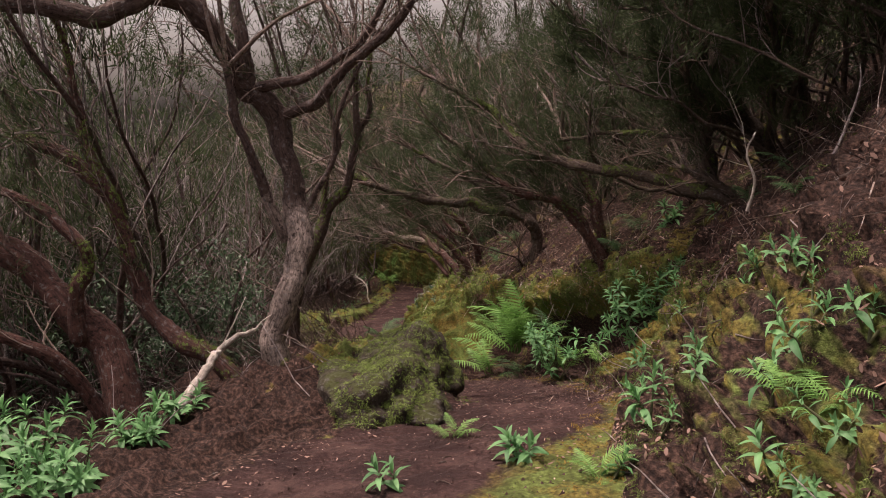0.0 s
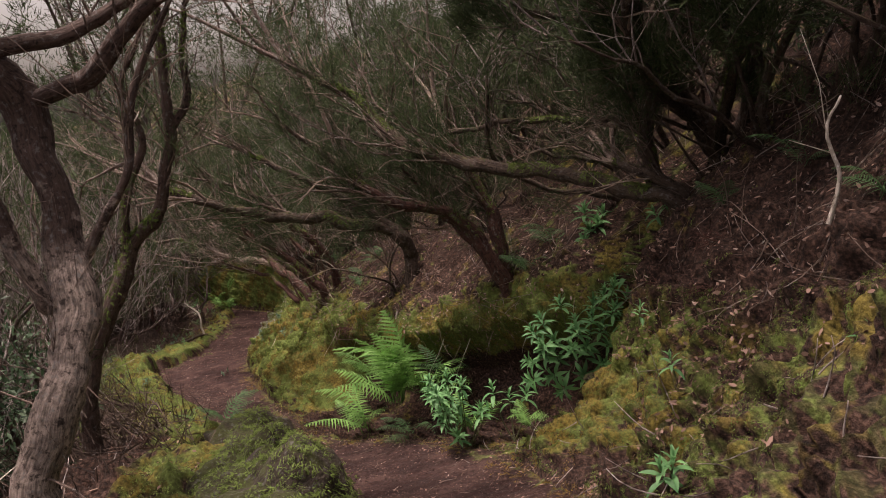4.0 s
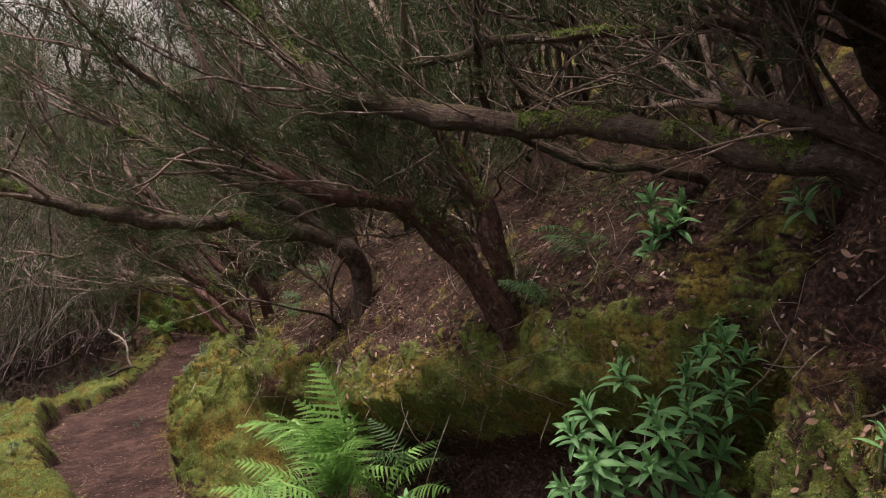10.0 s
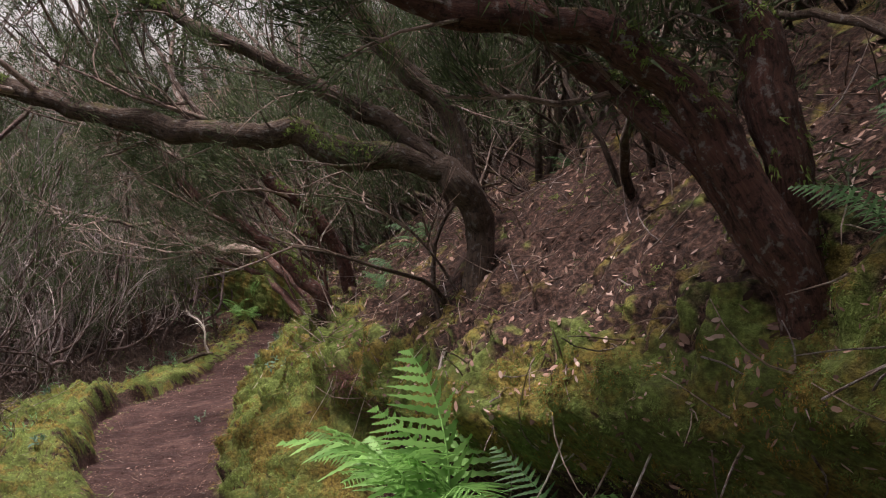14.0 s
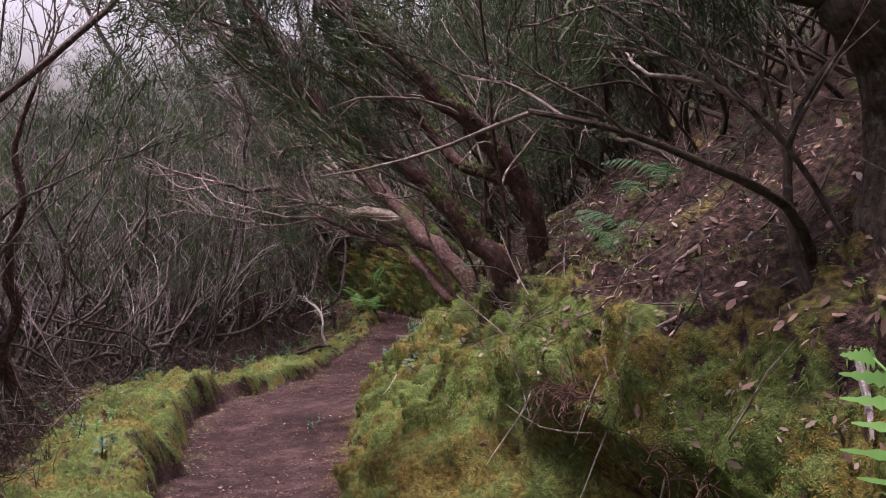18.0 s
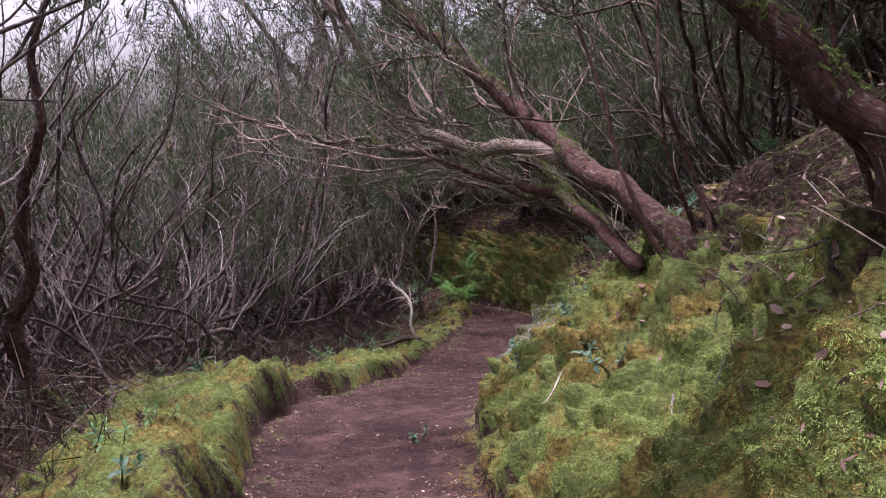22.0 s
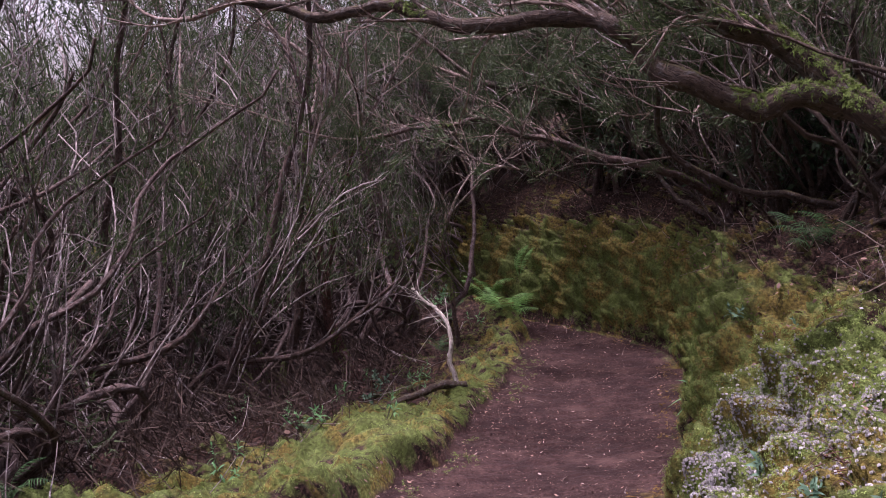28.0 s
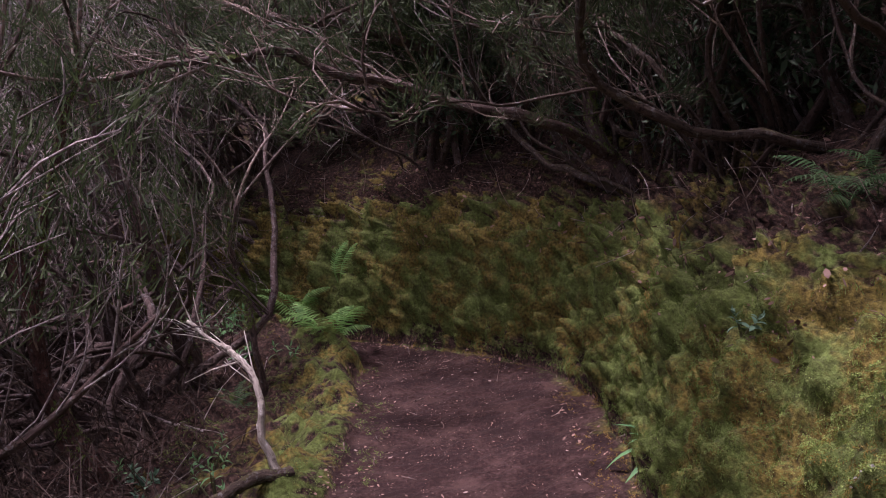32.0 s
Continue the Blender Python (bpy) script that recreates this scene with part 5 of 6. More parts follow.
for at, n, w, hi, leaf in (((-1.72, 4.85, -0.45), 3, 0.1, 0.2, 0.11), ((-1.85, 4.35, -0.45), 5, 0.14, 0.18, 0.11), ((-1.95, 3.85, -0.4), 5, 0.16, 0.18, 0.105), ((-2.35, 4.2, -0.45), 9, 0.27, 0.28, 0.115), ((-2.3, 3.6, -0.42), 9, 0.27, 0.24, 0.11)):
    leafy_plant("leafy_plant", at, spread_tips(2 * n, 1.2 * w, 1.2 * w, 0.05, hi), leaf, 14, "green", "leafy green plant at the edge of the path", "leafy plants by the start")
for at, n, w, hi, leaf in (((0.34, 3.95, -0.43), 3, 0.08, 0.18, 0.13), ((-0.3, 3.7, -0.42), 2, 0.08, 0.08, 0.11), ((1.02, 3.92, -0.2), 3, 0.1, 0.15, 0.12), ((1.24, 3.9, 0.0), 1, 0.04, 0.1, 0.1), ((1.5, 2.75, 0.56), 2, 0.08, 0.1, 0.07),
                           ((1.17, 2.43, 0.13), 3, 0.1, 0.08, 0.06), ((1.28, 2.46, 0.32), 3, 0.12, 0.08, 0.06), ((0.72, 3.55, -0.38), 2, 0.08, 0.12, 0.1), ((1.3, 2.28, 0.33), 2, 0.1, 0.06, 0.055), ((1.15, 2.72, 0.08), 1, 0.04, 0.1, 0.1), ((1.43, 5.74, -0.6), 2, 0.06, 0.15, 0.11), ((2.1, 6.9, -0.55), 1, 0.05, 0.06, 0.09), ((2.25, 7.7, -0.45), 1, 0.05, 0.06, 0.09)):
    leafy_plant("leafy_plant", at, spread_tips(n, w, w, 0.04, hi), leaf, 11, "green", "small bright leafy plant on the slope", "small leafy plants on the slope")
for k in range(16):
    su, sy = 1 + rng.uniform(0.15, 1.3), rng.uniform(2.2, 5.6)
    leafy_plant("leafy_plant", Vector(surface(su, sy)), spread_tips(int(rng.integers(1, 4)), 0.09, 0.09, 0.03, 0.12), rng.uniform(0.06, 0.1), 9, "green", "small bright leafy plant on the slope", "small leafy plants on the slope")
for at, n, leaf in (((-0.77, 20.2, -3.72), 4, 0.09), ((-0.41, 19.76, -3.32), 3, 0.1), ((-0.3, 18.45, -3.15), 2, 0.09), ((-0.28, 19.02, -3.14), 3, 0.09), ((-0.33, 17.95, -3.12), 2, 0.08), ((-0.85, 20.8, -3.95), 2, 0.09), ((-0.63, 19.57, -3.68), 2, 0.08), ((-1.6, 19.85, -4.38), 3, 0.07), ((-0.9, 21.4, -4.1), 3, 0.09), ((-2.75, 16.95, -3.55), 3, 0.1), ((-3.3, 25.4, -5.1), 3, 0.09), ((-4.2, 21.0, -4.6), 4, 0.11), ((-3.35, 25.85, -5.12), 3, 0.1), ((-0.2, 23.5, -4.02), 2, 0.08), ((-0.25, 24.25, -4.08), 2, 0.08), ((-0.2, 17.4, -3.0), 2, 0.08), ((0.35, 18.2, -2.3), 4, 0.09), ((-0.55, 20.6, -3.3), 3, 0.1)):
    leafy_plant("small_plant", seated(at), spread_tips(n, 0.11, 0.11, 0.02, 0.1), 0.75 * leaf, 9, "grey", "small grey-green sprig on the bank", "grey-green sprigs")
for k in range(30):
    leafy_plant("small_plant", Vector(surface(-rng.uniform(0.5, 2.0), 29.5 - 12 * rng.random() ** 1.6)), spread_tips(int(rng.integers(2, 5)), 0.12, 0.12, 0.04, 0.18), rng.uniform(0.06, 0.1), 8, "green", "small green plant under the thicket", "green plants under the thicket")
leafy_plant("spiky_plant", (-0.22, 25.2, -5.12), [(0, 0, 0.08), (0.05, -0.05, 0.06)], 0.26, 14, "spiky", "grassy plant with long arching leaves at the foot of the bank")

# ---- mossy boulder mound, dead wood ----


def boulder(at, size, label, seed):
    bm = bmesh.new()
    bmesh.ops.create_icosphere(bm, subdivisions=5, radius=1.0)
    for v in bm.verts:
        c = v.co.copy()
        k = 1 + 0.42 * noise.noise(c * 1.3 + Vector((seed, 0, 0))) + 0.2 * noise.noise(c * 3.1 + Vector((0, seed, 0))) + 0.05 * noise.noise(c * 8)
        v.co = Vector((c.x * size[0], c.y * size[1], c.z * size[2])) * k
        if c.z < 0.15:
            cut = min(1, (0.15 - c.z) * 2.0)
            v.co.y += 0.75 * size[1] * cut * max(0, -c.y)
            v.co.x *= 1 - 0.25 * cut
    bm.normal_update()
    at_v = np.array([v.co for v in bm.verts])
    at_n = np.array([v.normal for v in bm.verts])
    me = bpy.data.meshes.new("boulder")
    for f in bm.faces:
        f.smooth = True
    bm.to_mesh(me)
    bm.free()
    me.materials.append(ROCK)
    ob = new("boulder", me)
    ob.location = at
    if size[0] > 0.2:
        pick = rng.choice(len(at_v), 5200)
        p = at_v[pick] + rng.normal(size=(5200, 3)) * 0.012
        n = at_n[pick]
        keep = (n[:, 2] > 0.12) & (lumps(p[:, 0], p[:, 1], p[:, 2], 8, 5 + int(seed)) > -0.15)
        buf = Buf()
        tufts(buf, p[keep], n[keep], 9, 0.02, 0.006, 0.5, 0.013)
        part("moss_cover", buf, MOSS, ob, "short green moss", kind="stuff")
    return tagged(ob, label, "rock", "mossy boulders beside the path")


boulder((-0.45, 5.35, -0.64), (0.47, 0.62, 0.33), "mossy boulder with a dark hollow underneath", 3.0)
boulder((-0.3, 6.2, -0.8), (0.42, 0.6, 0.4), "moss-covered boulder beside the path", 7.0)
boulder((-0.45, 7.1, -1.05), (0.38, 0.62, 0.4), "rounded boulder cushioned with moss", 11.0)
boulder((-0.6, 8.5, -1.35), (0.35, 0.5, 0.26), "low moss-covered boulder beside the path", 15.0)
boulder((2.33, 8.75, -1.3), (0.09, 0.07, 0.07), "small pale stone in the bank", 21.0)


def dead_branch(name, limbs, label, twig_count, category="branch", wood=DEADWOOD):
    base = Vector(limbs[0][2][0])
    ob = thing(name, base, label, category)
    for k, (r0, r1, pts) in enumerate(limbs):
        p = np.array(pts) - np.array(base)
        line = curve_through(p, 5 * len(p))
        line[1:-1] += rng.normal(size=(len(line) - 2, 3)) * r0 * 0.15
        buf = Buf()
        tube(buf, line, np.linspace(r0, r1, len(line)), 8, 0.08)
        part("branch", buf, wood, ob)
        if twig_count:
            tw = Buf()
            sprouts(line, twig_count, r1 * 0.5, 0.45, 0.6, 4, tw, 1, [], (-0.3, 0, 0.1), 0.0, 0.3)
            part("twig_mass", tw, DEADWOOD, ob, kind="stuff")
    return ob


dead_branch("dead_branch", [(0.028, 0.012, [(-2.46, 25.58, -5.1), (-2.55, 25.65, -4.81), (-2.54, 25.70, -4.65), (-2.57, 25.80, -4.50), (-2.65, 25.90, -4.39), (-2.72, 26.00, -4.35), (-2.84, 26.10, -4.29), (-2.98, 26.20, -4.18)])], "bleached dead branch standing beside the path", 13)
dead_branch("fallen_log", [(0.042, 0.035, [(-2.40, 25.52, -5.02), (-2.63, 25.40, -4.98), (-2.80, 25.30, -5.02), (-3.1, 25.1, -5.08)])], "rotten fallen log at the end of the moss", 0, "log", BARK_MOSS)
dead_branch("dead_branch", [(0.038, 0.014, [(-1.86, 5.05, -0.55), (-1.70, 5.40, -0.33), (-1.67, 5.60, -0.28), (-1.58, 5.70, -0.21), (-1.42, 5.75, -0.16)])], "broken pale branch leaning on a root", 4)
dead_branch("dead_branch", [(0.012, 0.005, [(2.28, 10.95, -1.15), (2.3, 10.95, -0.8), (2.33, 11.0, -0.5), (2.3, 11.05, -0.25)])], "pale root hanging down beside the red trunk", 0)
dead_branch("dead_branch", [(0.012, 0.005, [(2.15, 5.6, 0.55), (2.2, 5.6, 0.75), (2.15, 5.62, 0.95), (2.2, 5.6, 1.1)])], "bare dry sapling on the slope", 4)
dead_branch("dead_branch", [(0.04, 0.03, [(-4.6, 21.3, -4.62), (-4.2, 21.7, -4.6), (-3.9, 22.1, -4.68)])], "bleached fallen branch under the thicket", 2)

# ---- moss shoots, fallen leaves, sticks, gravel ----


def on_ground(u, y):
    """Places and normals of the ground at arrays u, y."""
    e = 0.015
    p = surface(u, y)
    n = np.cross(surface(u + e, y) - p, surface(u, y + e) - p)
    n /= np.linalg.norm(n, axis=1)[:, None] + 1e-9
    return p, n


def carpet(name, label, mat, count, ulo, uhi, ylo, yhi, size, width, droop, seed, cover):
    count //= 5
    u = rng.uniform(ulo, uhi, count)
    y = rng.uniform(ylo, yhi, count)
    p, n = on_ground(u, y)
    keep = lumps(p[:, 0], p[:, 1], p[:, 2], 4.5, seed) + 0.5 * lumps(p[:, 0], p[:, 1], p[:, 2], 13, seed + 1) > cover
    keep &= rng.random(count) > 0.9 * hollow(u, y)
    # fewer tufts in the creases, so the darker soil shows
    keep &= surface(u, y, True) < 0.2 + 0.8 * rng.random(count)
    if uhi <= 0:
        keep &= np.abs(y - 21.95 + 0.25 * lumps(p[:, 0], p[:, 1], p[:, 2], 6, 3)) > 0.3
    buf = Buf()
    tufts(buf, p[keep], n[keep], 11, 0.8 * size, 0.85 * width, 0.6 * droop, 0.012)
    return tagged(part(name, buf, mat), label, "moss", kind="stuff")


carpet("moss", "thick green moss hanging on the bank", MOSS, 170000, 1.06, 2.35, 8.6, 30, 0.012, 0.0045, 1.2, 31, -0.5)
carpet("moss", "thin moss over the first slope", MOSS, 90000, 1.06, 2.5, 1, 9.4, 0.016, 0.005, 0.8, 33, -0.05)
carpet("moss", "moss hanging over the lip of the overhang", MOSS, 55000, 2.22, 2.95, 9.4, 15.2, 0.014, 0.005, 1.3, 37, -0.35)
carpet("moss", "ochre moss on the lip of the overhang", MOSS_GOLD, 25000, 2.22, 2.8, 9.4, 15.2, 0.014, 0.005, 1.2, 39, 0.0)
carpet("moss", "ochre moss hanging on the bank", MOSS_GOLD, 160000, 1.06, 2.35, 7, 23.6, 0.013, 0.0045, 1.2, 61, 0.1)
carpet("moss", "light yellow-green moss tufts on the bank", MOSS_LIGHT, 100000, 1.12, 2.3, 7.5, 24, 0.013, 0.0045, 1.1, 51, 0.35)
carpet("moss", "light green moss tufts on the bluff", MOSS_LIGHT, 230000, 1.12, 2.6, 14.6, 23.8, 0.012, 0.0045, 0.9, 57, -0.05)
carpet("moss", "cushions of green moss on the ledge", MOSS, 100000, -1.2, -0.02, 6.0, 25.2, 0.014, 0.0055, 0.1, 41, -0.4)
carpet("moss", "light green moss on the ledge", MOSS_LIGHT, 90000, -1.2, -0.04, 6.0, 25.2, 0.013, 0.005, 0.1, 43, -0.2)
carpet("moss", "dense green moss draped on the wall of the bend", MOSS, 90000, 1.04, 2.2, 23.5, 29.5, 0.016, 0.0055, 1.2, 35, -0.2)
carpet("moss", "patchy moss at the bend", MOSS, 46000, -1.3, -0.02, 24.8, 29, 0.014, 0.0055, 0.1, 45, 0.1)
carpet("moss", "ochre moss on the ledge", MOSS_GOLD, 20000, -1.5, -0.02, 6.0, 30, 0.014, 0.0055, 0.1, 71, 0.4)
carpet("moss", "patches of moss on the upper slope", MOSS, 40000, 2.4, 4.5, 0, 30, 0.03, 0.008, 0.6, 91, 0.35)
carpet("moss", "moss over the brow of the bluff", MOSS, 60000, 2.3, 3.5, 14.6, 24, 0.016, 0.005, 0.8, 97, -0.3)
carpet("moss", "crumbs of moss along the path edges", MOSS, 14000, -0.02, 0.13, 5, 29, 0.02, 0.006, 0.0, 93, 0.1)
carpet("moss", "crumbs of moss below the bank", MOSS_GOLD, 16000, 0.86, 1.06, 2, 29, 0.02, 0.006, 0.0, 95, 0.0)


def fallen_leaves(name, label, count, ulo, uhi, ylo, yhi, size, cover, seed, mat=LITTER):
    u, y = rng.uniform(ulo, uhi, count), rng.uniform(ylo, yhi, count)
    p, n = on_ground(u, y)
    keep = lumps(p[:, 0], p[:, 1], p[:, 2], 3, seed) > cover
    p, n = p[keep], n[keep]
    k = len(p)
    d = np.cross(n, rng.normal(size=(k, 3)))
    d /= np.linalg.norm(d, axis=1)[:, None] + 1e-9
    w = np.cross(n, d)
    n2 = n + rng.normal(size=(k, 3)) * 0.3
    le = (size * (0.35 + 0.9 * rng.random(k) ** 2))[:, None]
    asp = 0.08 + 0.22 * rng.random((k, 1))
    p = p + n * 0.006
    curl = n2 * le
    v = np.stack([p - d * le / 2, p - d * le * 0.22 - w * le * asp * 0.8 + curl * 0.08, p + d * le * 0.2 - w * le * asp * 0.85 + curl * 0.12, p + d * le / 2 + curl * 0.16,
                  p + d * le * 0.2 + w * le * asp * 0.85 + curl * 0.1, p - d * le * 0.22 + w * le * asp * 0.8 + curl * 0.05], 1).reshape(-1, 3)
    i = np.arange(k)[:, None] * 6
    buf = Buf()
    buf.add(v, quads=np.concatenate([i + np.array([1, 2, 4, 5])]), tris=np.concatenate([i + np.array([0, 1, 5]), i + np.array([2, 3, 4])]))
    return tagged(part(name, buf, mat), label, "leaves", kind="stuff")


fallen_leaves("leaf_litter", "dry brown fallen leaves on the slope", 34000, 2.0, 5.5, -1, 31, 0.045, -0.6, 81)
fallen_leaves("leaf_litter", "larger curled leaves on the slope", 1000, 2.35, 5.0, 5, 31, 0.055, -0.6, 87)
fallen_leaves("leaf_litter", "dry leaves caught on the bank", 14000, 1.05, 2.4, 0, 9.4, 0.045, 0.2, 82)
fallen_leaves("leaf_litter", "small leaf scraps on the path", 16000, 0.0, 1.06, 0, 30, 0.024, -0.3, 83)
fallen_leaves("leaf_litter", "leaf scraps gathered along the path edges", 3500, 0.8, 1.1, 0, 30, 0.035, -0.5, 85)
fallen_leaves("leaf_litter", "leaf scraps under the ledge", 3500, -0.1, 0.15, 0, 30, 0.035, -0.5, 86)
fallen_leaves("leaf_litter", "dry leaves under the thicket", 12000, -6, -0.9, 2, 30, 0.055, -0.6, 84)


fallen_leaves("leaf_litter", "pale dry leaves scattered on the slope", 3600, 2.3, 4.6, 6, 22, 0.045, -0.7, 89, LITTER_PALE)
fallen_leaves("leaf_litter", "pale leaf flecks on the path", 1500, 0.0, 1.05, 3, 30, 0.03, -0.7, 90, LITTER_PALE)


def sticks(name, label, count, ulo, uhi, ylo, yhi, long, mat):
    buf = Buf()
    u, y = rng.uniform(ulo, uhi, count), rng.uniform(ylo, yhi, count)
    p, n = on_ground(u, y)
    for a, b in zip(p, n):
        d = np.cross(b, rng.normal(size=3)) + b * 0.08
        le = long * (0.4 + rng.random())
        w = wander(a + b * 0.012, d, le, 5, 0.38, 0)
        tube(buf, w, np.linspace(0.005, 0.002, 5), 3)
    return tagged(part(name, buf, mat), label, "twigs", kind="stuff")


sticks("fallen_twigs", "thin dry twigs strewn over the slope", 1900, 2.35, 5.0, 0, 31, 0.35, TWIG_DARK)
sticks("fallen_twigs", "pale dry twigs strewn over the slope", 380, 2.3, 5.0, 0, 31, 0.3, TWIG)
sticks("fallen_twigs", "dry twigs on the lower bank", 160, 1.05, 2.0, 0, 10, 0.3, TWIG)
sticks("fallen_twigs", "dry twigs under the thicket", 1100, -5, -0.7, 4, 31, 0.5, TWIG)
sticks("fallen_twigs", "small twigs along the path edges", 260, -0.1, 1.1, 0, 30, 0.1, TWIG_DARK)


def gravel(count):
    half = count // 2
    f = rng.random(half)
    u = 1 + np.abs(np.concatenate([rng.normal(0.88, 0.2, count - half), 0.05 + 0.55 * f + rng.normal(0, 0.07, half)]))
    y = np.concatenate([rng.normal(21.6, 0.5, count - half), 20.6 + 1.7 * f + rng.normal(0, 0.16, half)])
    p, n = on_ground(u, y)
    oct_v = np.array([[1, 0, 0], [-1, 0, 0], [0, 1, 0], [0, -1, 0], [0, 0, 1], [0, 0, -1]], float)
    oct_t = np.array([[0, 2, 4], [2, 1, 4], [1, 3, 4], [3, 0, 4], [2, 0, 5], [1, 2, 5], [3, 1, 5], [0, 3, 5]])
    buf = Buf()
    s = 0.0035 + 0.0075 * rng.random((count, 1, 3))
    v = p[:, None] + (oct_v[None] * s) @ np.linalg.qr(rng.normal(size=(3, 3)))[0]
    t = oct_t[None] + np.arange(count)[:, None, None] * 6
    buf.add(v.reshape(-1, 3), tris=t.reshape(-1, 3))
    return tagged(part("gravel", buf, GRAVEL, smooth=False), "pale grey gravel spilling down the bank", "gravel", kind="stuff")


gravel(17000)


def soil_crumbs(count):
    """Small clods and grit trodden into the path."""
    u, y = rng.uniform(0.02, 1.03, count), rng.uniform(1, 30, count)
    p, n = on_ground(u, y)
    keep = lumps(p[:, 0], p[:, 1], p[:, 2], 5, 88) > -0.2
    p = p[keep]
    k = len(p)
    tet = np.array([[1, 0, -0.4], [-0.6, 0.9, -0.4], [-0.6, -0.9, -0.4], [0, 0, 0.8]])
    s = 0.004 + 0.012 * rng.random((k, 1, 1)) ** 3 * np.ones((1, 1, 3))
    a = rng.random(k) * 6.28
    c, w = np.cos(a), np.sin(a)
    v = tet[None] * s * (0.7 + 0.6 * rng.random((k, 4, 1)))
    v = np.stack([v[..., 0] * c[:, None] - v[..., 1] * w[:, None], v[..., 0] * w[:, None] + v[..., 1] * c[:, None], v[..., 2]], -1) + p[:, None]
    t = np.array([[0, 1, 3], [1, 2, 3], [2, 0, 3]])[None] + np.arange(k)[:, None, None] * 4
    buf = Buf()
    buf.add(v.reshape(-1, 3), tris=t.reshape(-1, 3))
    return tagged(part("soil_crumbs", buf, CRUMB, smooth=False), "small reddish clods and grit on the path", "soil", kind="stuff")


CRUMB = material("soil_clods", leaf_look((0.02, 0.01, 0.01), (0.16, 0.1, 0.09), True, 0.0), 0.95)
soil_crumbs(22000)


# ---- dry clumps, hanging roots and loose sticks on the bank ----


def dry_clump(at, size, count, label):
    """A heap of dry curled stalks on the bank."""
    clump = thing("dry_fern", at, label, "dry plant", "dry clumps on the bank")
    buf = Buf()
    for _ in range(count):
        d = rng.normal(size=3) * np.array([1, 1, 0.35]) + np.array([-0.4, 0, 0.15])
        w = wander(rng.normal(size=3) * np.array([0.1, 0.16, 0.02]) * size / 0.3, d, size * (0.4 + 0.8 * rng.random()), 7, 0.6, -0.1)
        tube(buf, w, np.linspace(0.0026, 0.001, 7), 3)
    part("stalk_mass", buf, DRY, clump, kind="stuff")
    return clump


def hanging_roots(label, places):
    for u, y, long in places:
        p = surface(u, y) + np.array([-0.02, 0, 0])
        ob = thing("hanging_root", Vector(p), label, "root", "roots hanging over the undercut bank")
        buf = Buf()
        w = wander((0.03, 0, 0.04), (-0.35, 0.1 * rng.normal(), -1), long, 8, 0.16, -0.03)
        tube(buf, w, np.linspace(0.006, 0.002, 8), 4)
        part("root", buf, DEADWOOD if rng.random() < 0.4 else TWIG_DARK, ob)


DRY = material("dry_red_stalks", leaf_look((0.02, 0.009, 0.008), (0.17, 0.08, 0.066), True, 0.0), 0.85)
for u, y, size, n in ((2.55, 14.25, 0.22, 130), (2.65, 14.0, 0.2, 100), (2.5, 13.2, 0.2, 60), (2.6, 8.2, 0.2, 90), (2.9, 7.6, 0.2, 80), (2.5, 7.2, 0.2, 60), (1.8, 20.9, 0.22, 60)):
    dry_clump(Vector(surface(u, y)), size, n, "heap of dry reddish stalks on the bank")
hanging_roots("thin root hanging from the mossy overhang", [(2.3 + 0.15 * rng.random(), y + 0.15 * rng.normal(), 0.25 + 0.35 * rng.random()) for y in np.linspace(9.8, 14.8, 14)])
hanging_roots("thin root hanging down the mossy bluff", [(1.7 + 0.6 * rng.random(), y, 0.3 + 0.3 * rng.random()) for y in (16.2, 17.4, 18.3, 19.5, 22.9)])


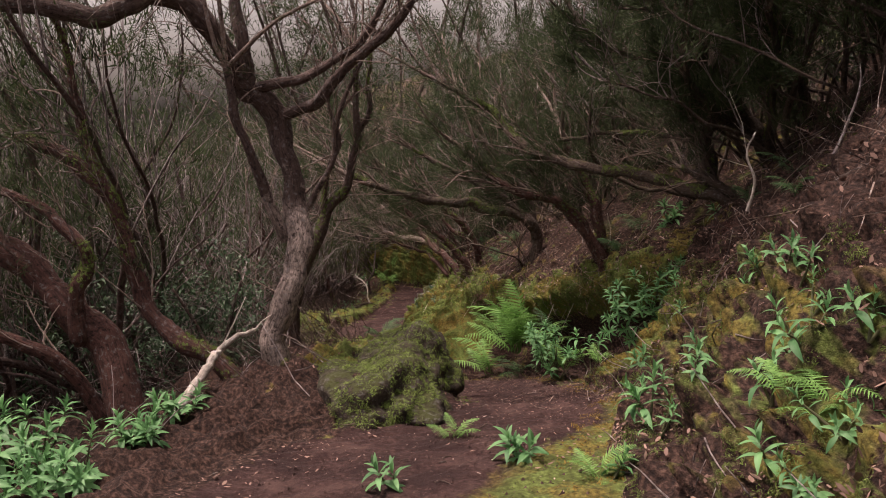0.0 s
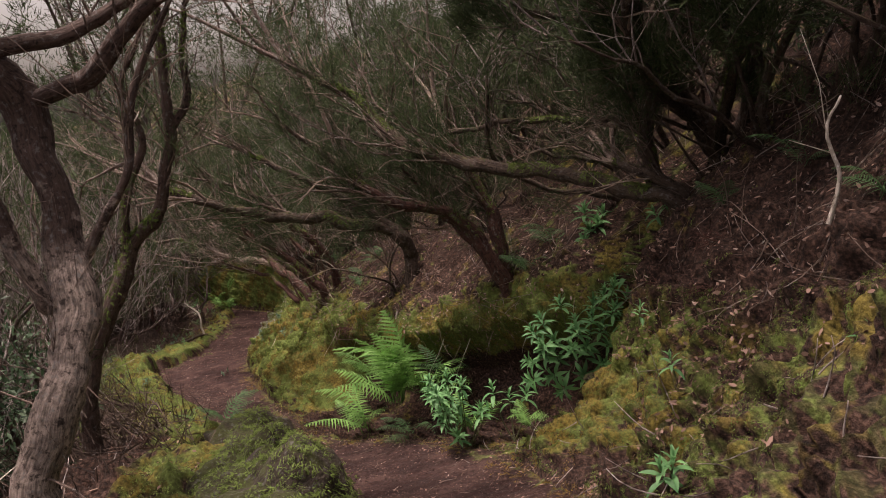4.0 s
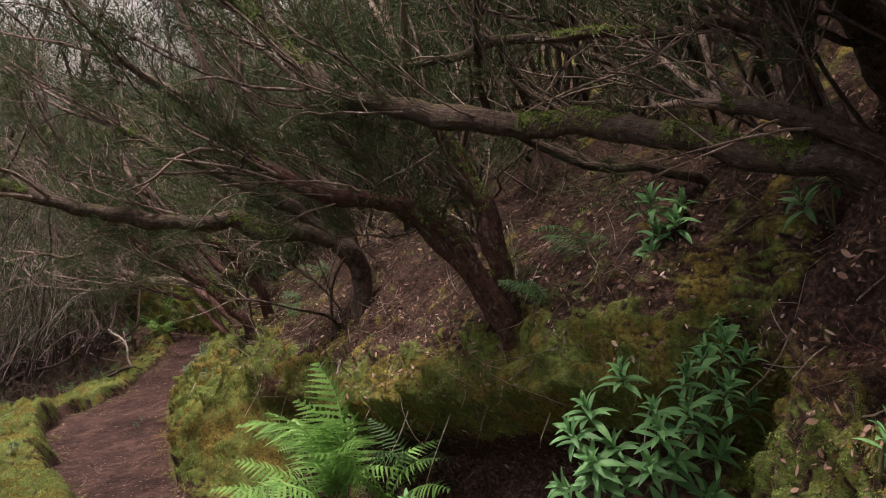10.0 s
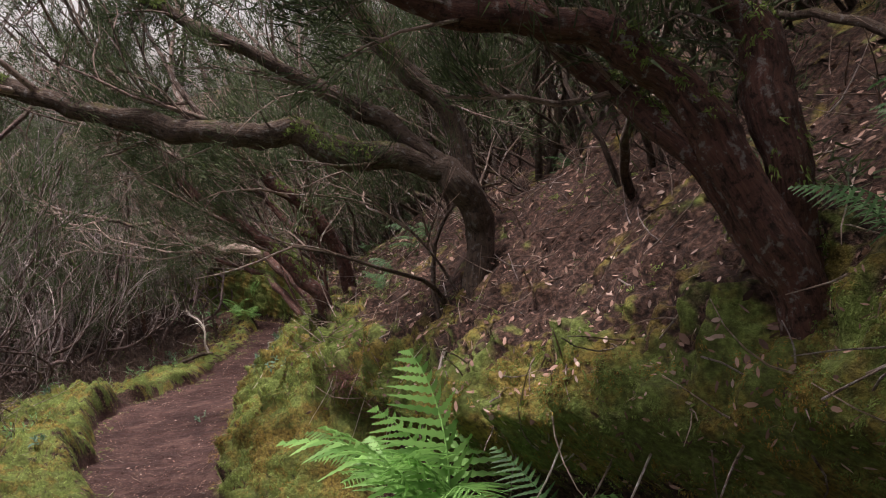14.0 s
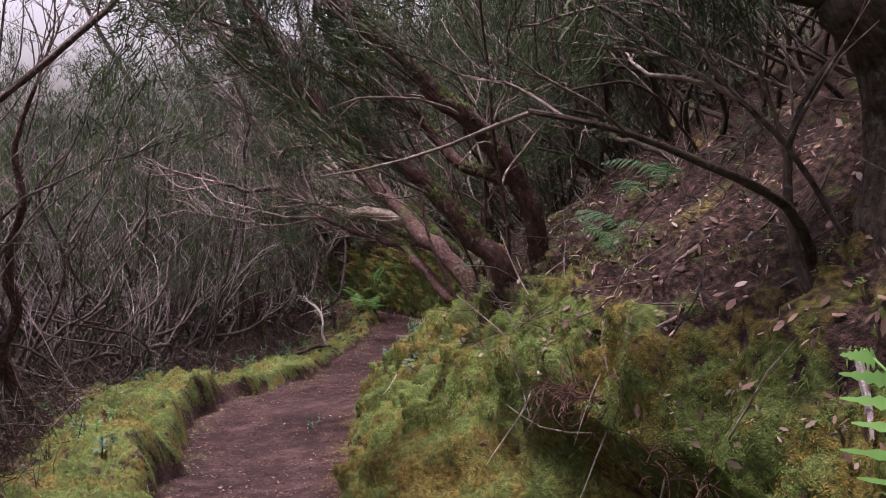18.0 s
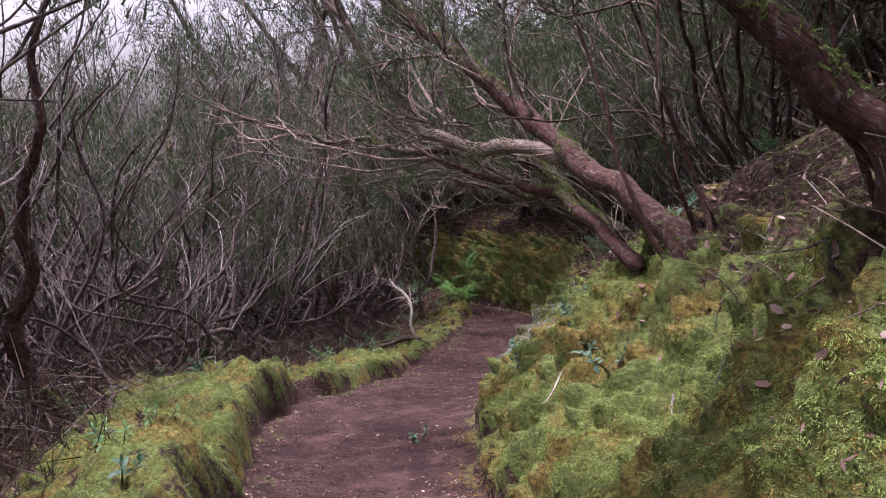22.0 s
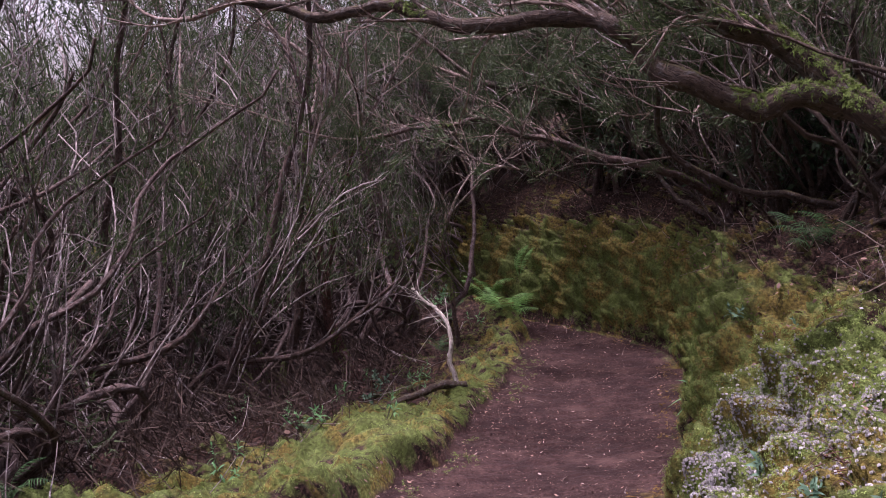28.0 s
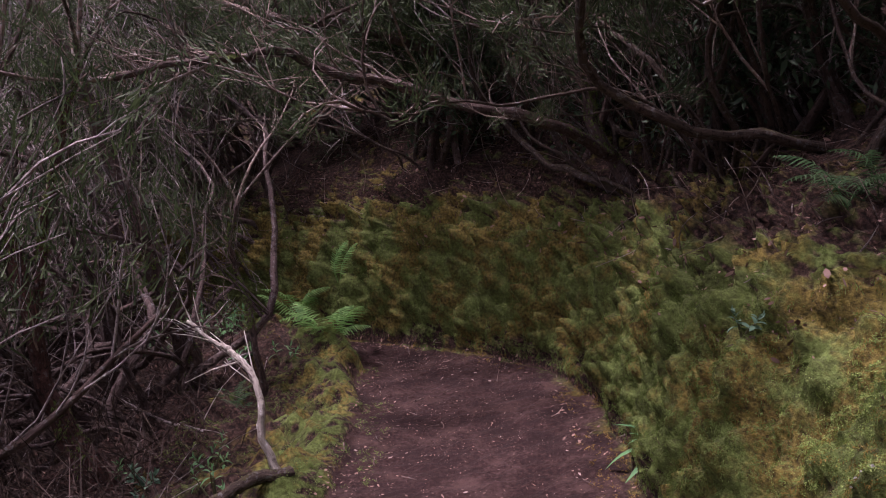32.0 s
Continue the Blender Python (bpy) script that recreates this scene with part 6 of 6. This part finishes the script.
def loose_stick(u, y, d, long, r0, label, wood):
    p, n = on_ground(np.array([u]), np.array([y]))
    ob = thing("fallen_branch", Vector(p[0] + n[0] * 0.015), label, "branch", "fallen branches")
    buf, tw = Buf(), Buf()
    w = wander((0, 0, 0), np.array(d) + 0.05 * n[0], long, 9, 0.14, 0.0)
    tube(buf, w, r0 * np.array([0.35, 0.9, 1.0, 0.95, 0.85, 0.75, 0.6, 0.5, 0.3]), 6, 0.06)
    part("branch", buf, wood, ob)
    sprouts(w, 4, r0 * 0.35, long * 0.25, 0.6, 3, tw, 1, [], (0, 0, 0.1), 0.0, 0.3)
    part("twig_mass", tw, wood, ob, kind="stuff")


for u, y, d, long, r0, wood in ((2.9, 13.6, (1, 0.3, 0.35), 1.3, 0.014, TWIG_DARK), (3.2, 13.9, (1, 0.6, 0.4), 1.6, 0.018, TWIG_DARK), (2.8, 14.8, (0.9, -0.5, 0.4), 0.8, 0.01, TWIG), (2.7, 12.6, (0.5, 1, 0.3), 1.1, 0.012, TWIG),
                                (1.9, 16.6, (0.2, 0.9, 0.3), 0.5, 0.007, TWIG), (1.7, 17.9, (-0.3, -0.6, -0.3), 0.3, 0.006, DEADWOOD), (2.3, 17.1, (0.6, 0.8, 0.4), 0.9, 0.01, TWIG_DARK), (2.4, 18.6, (0.7, -0.5, 0.5), 0.9, 0.012, TWIG), (2.5, 20.4, (0.6, 0.7, 0.4), 0.9, 0.01, TWIG_DARK),
                                (2.9, 16.3, (1, 0.2, 0.4), 1.2, 0.014, TWIG_DARK), (2.3, 24.0, (0.8, 0.5, 0.3), 0.8, 0.01, TWIG), (2.2, 23.0, (0.7, -0.6, 0.4), 0.7, 0.009, TWIG), (3.1, 8.0, (0.7, 0.5, 0.7), 1.2, 0.014, TWIG_DARK), (2.8, 7.0, (0.5, -0.6, 0.6), 0.9, 0.012, TWIG_DARK), (3.0, 5.5, (0.6, 0.4, 0.6), 1.0, 0.012, TWIG),
                                (-1.5, 21.8, (-0.8, 0.6, 0.05), 0.9, 0.02, DEADWOOD), (-1.9, 20.6, (-0.7, -0.6, 0.0), 0.8, 0.022, DEADWOOD), (-1.6, 24.6, (-0.9, 0.4, 0.05), 1.0, 0.02, BARK_MOSS), (-1.1, 26.6, (-0.7, 0.5, 0.1), 0.8, 0.014, TWIG), (-0.9, 28.0, (-0.6, -0.6, 0.1), 0.6, 0.012, TWIG)):
    loose_stick(u, y, d, long, r0, "crooked fallen branch lying on the ground", wood)
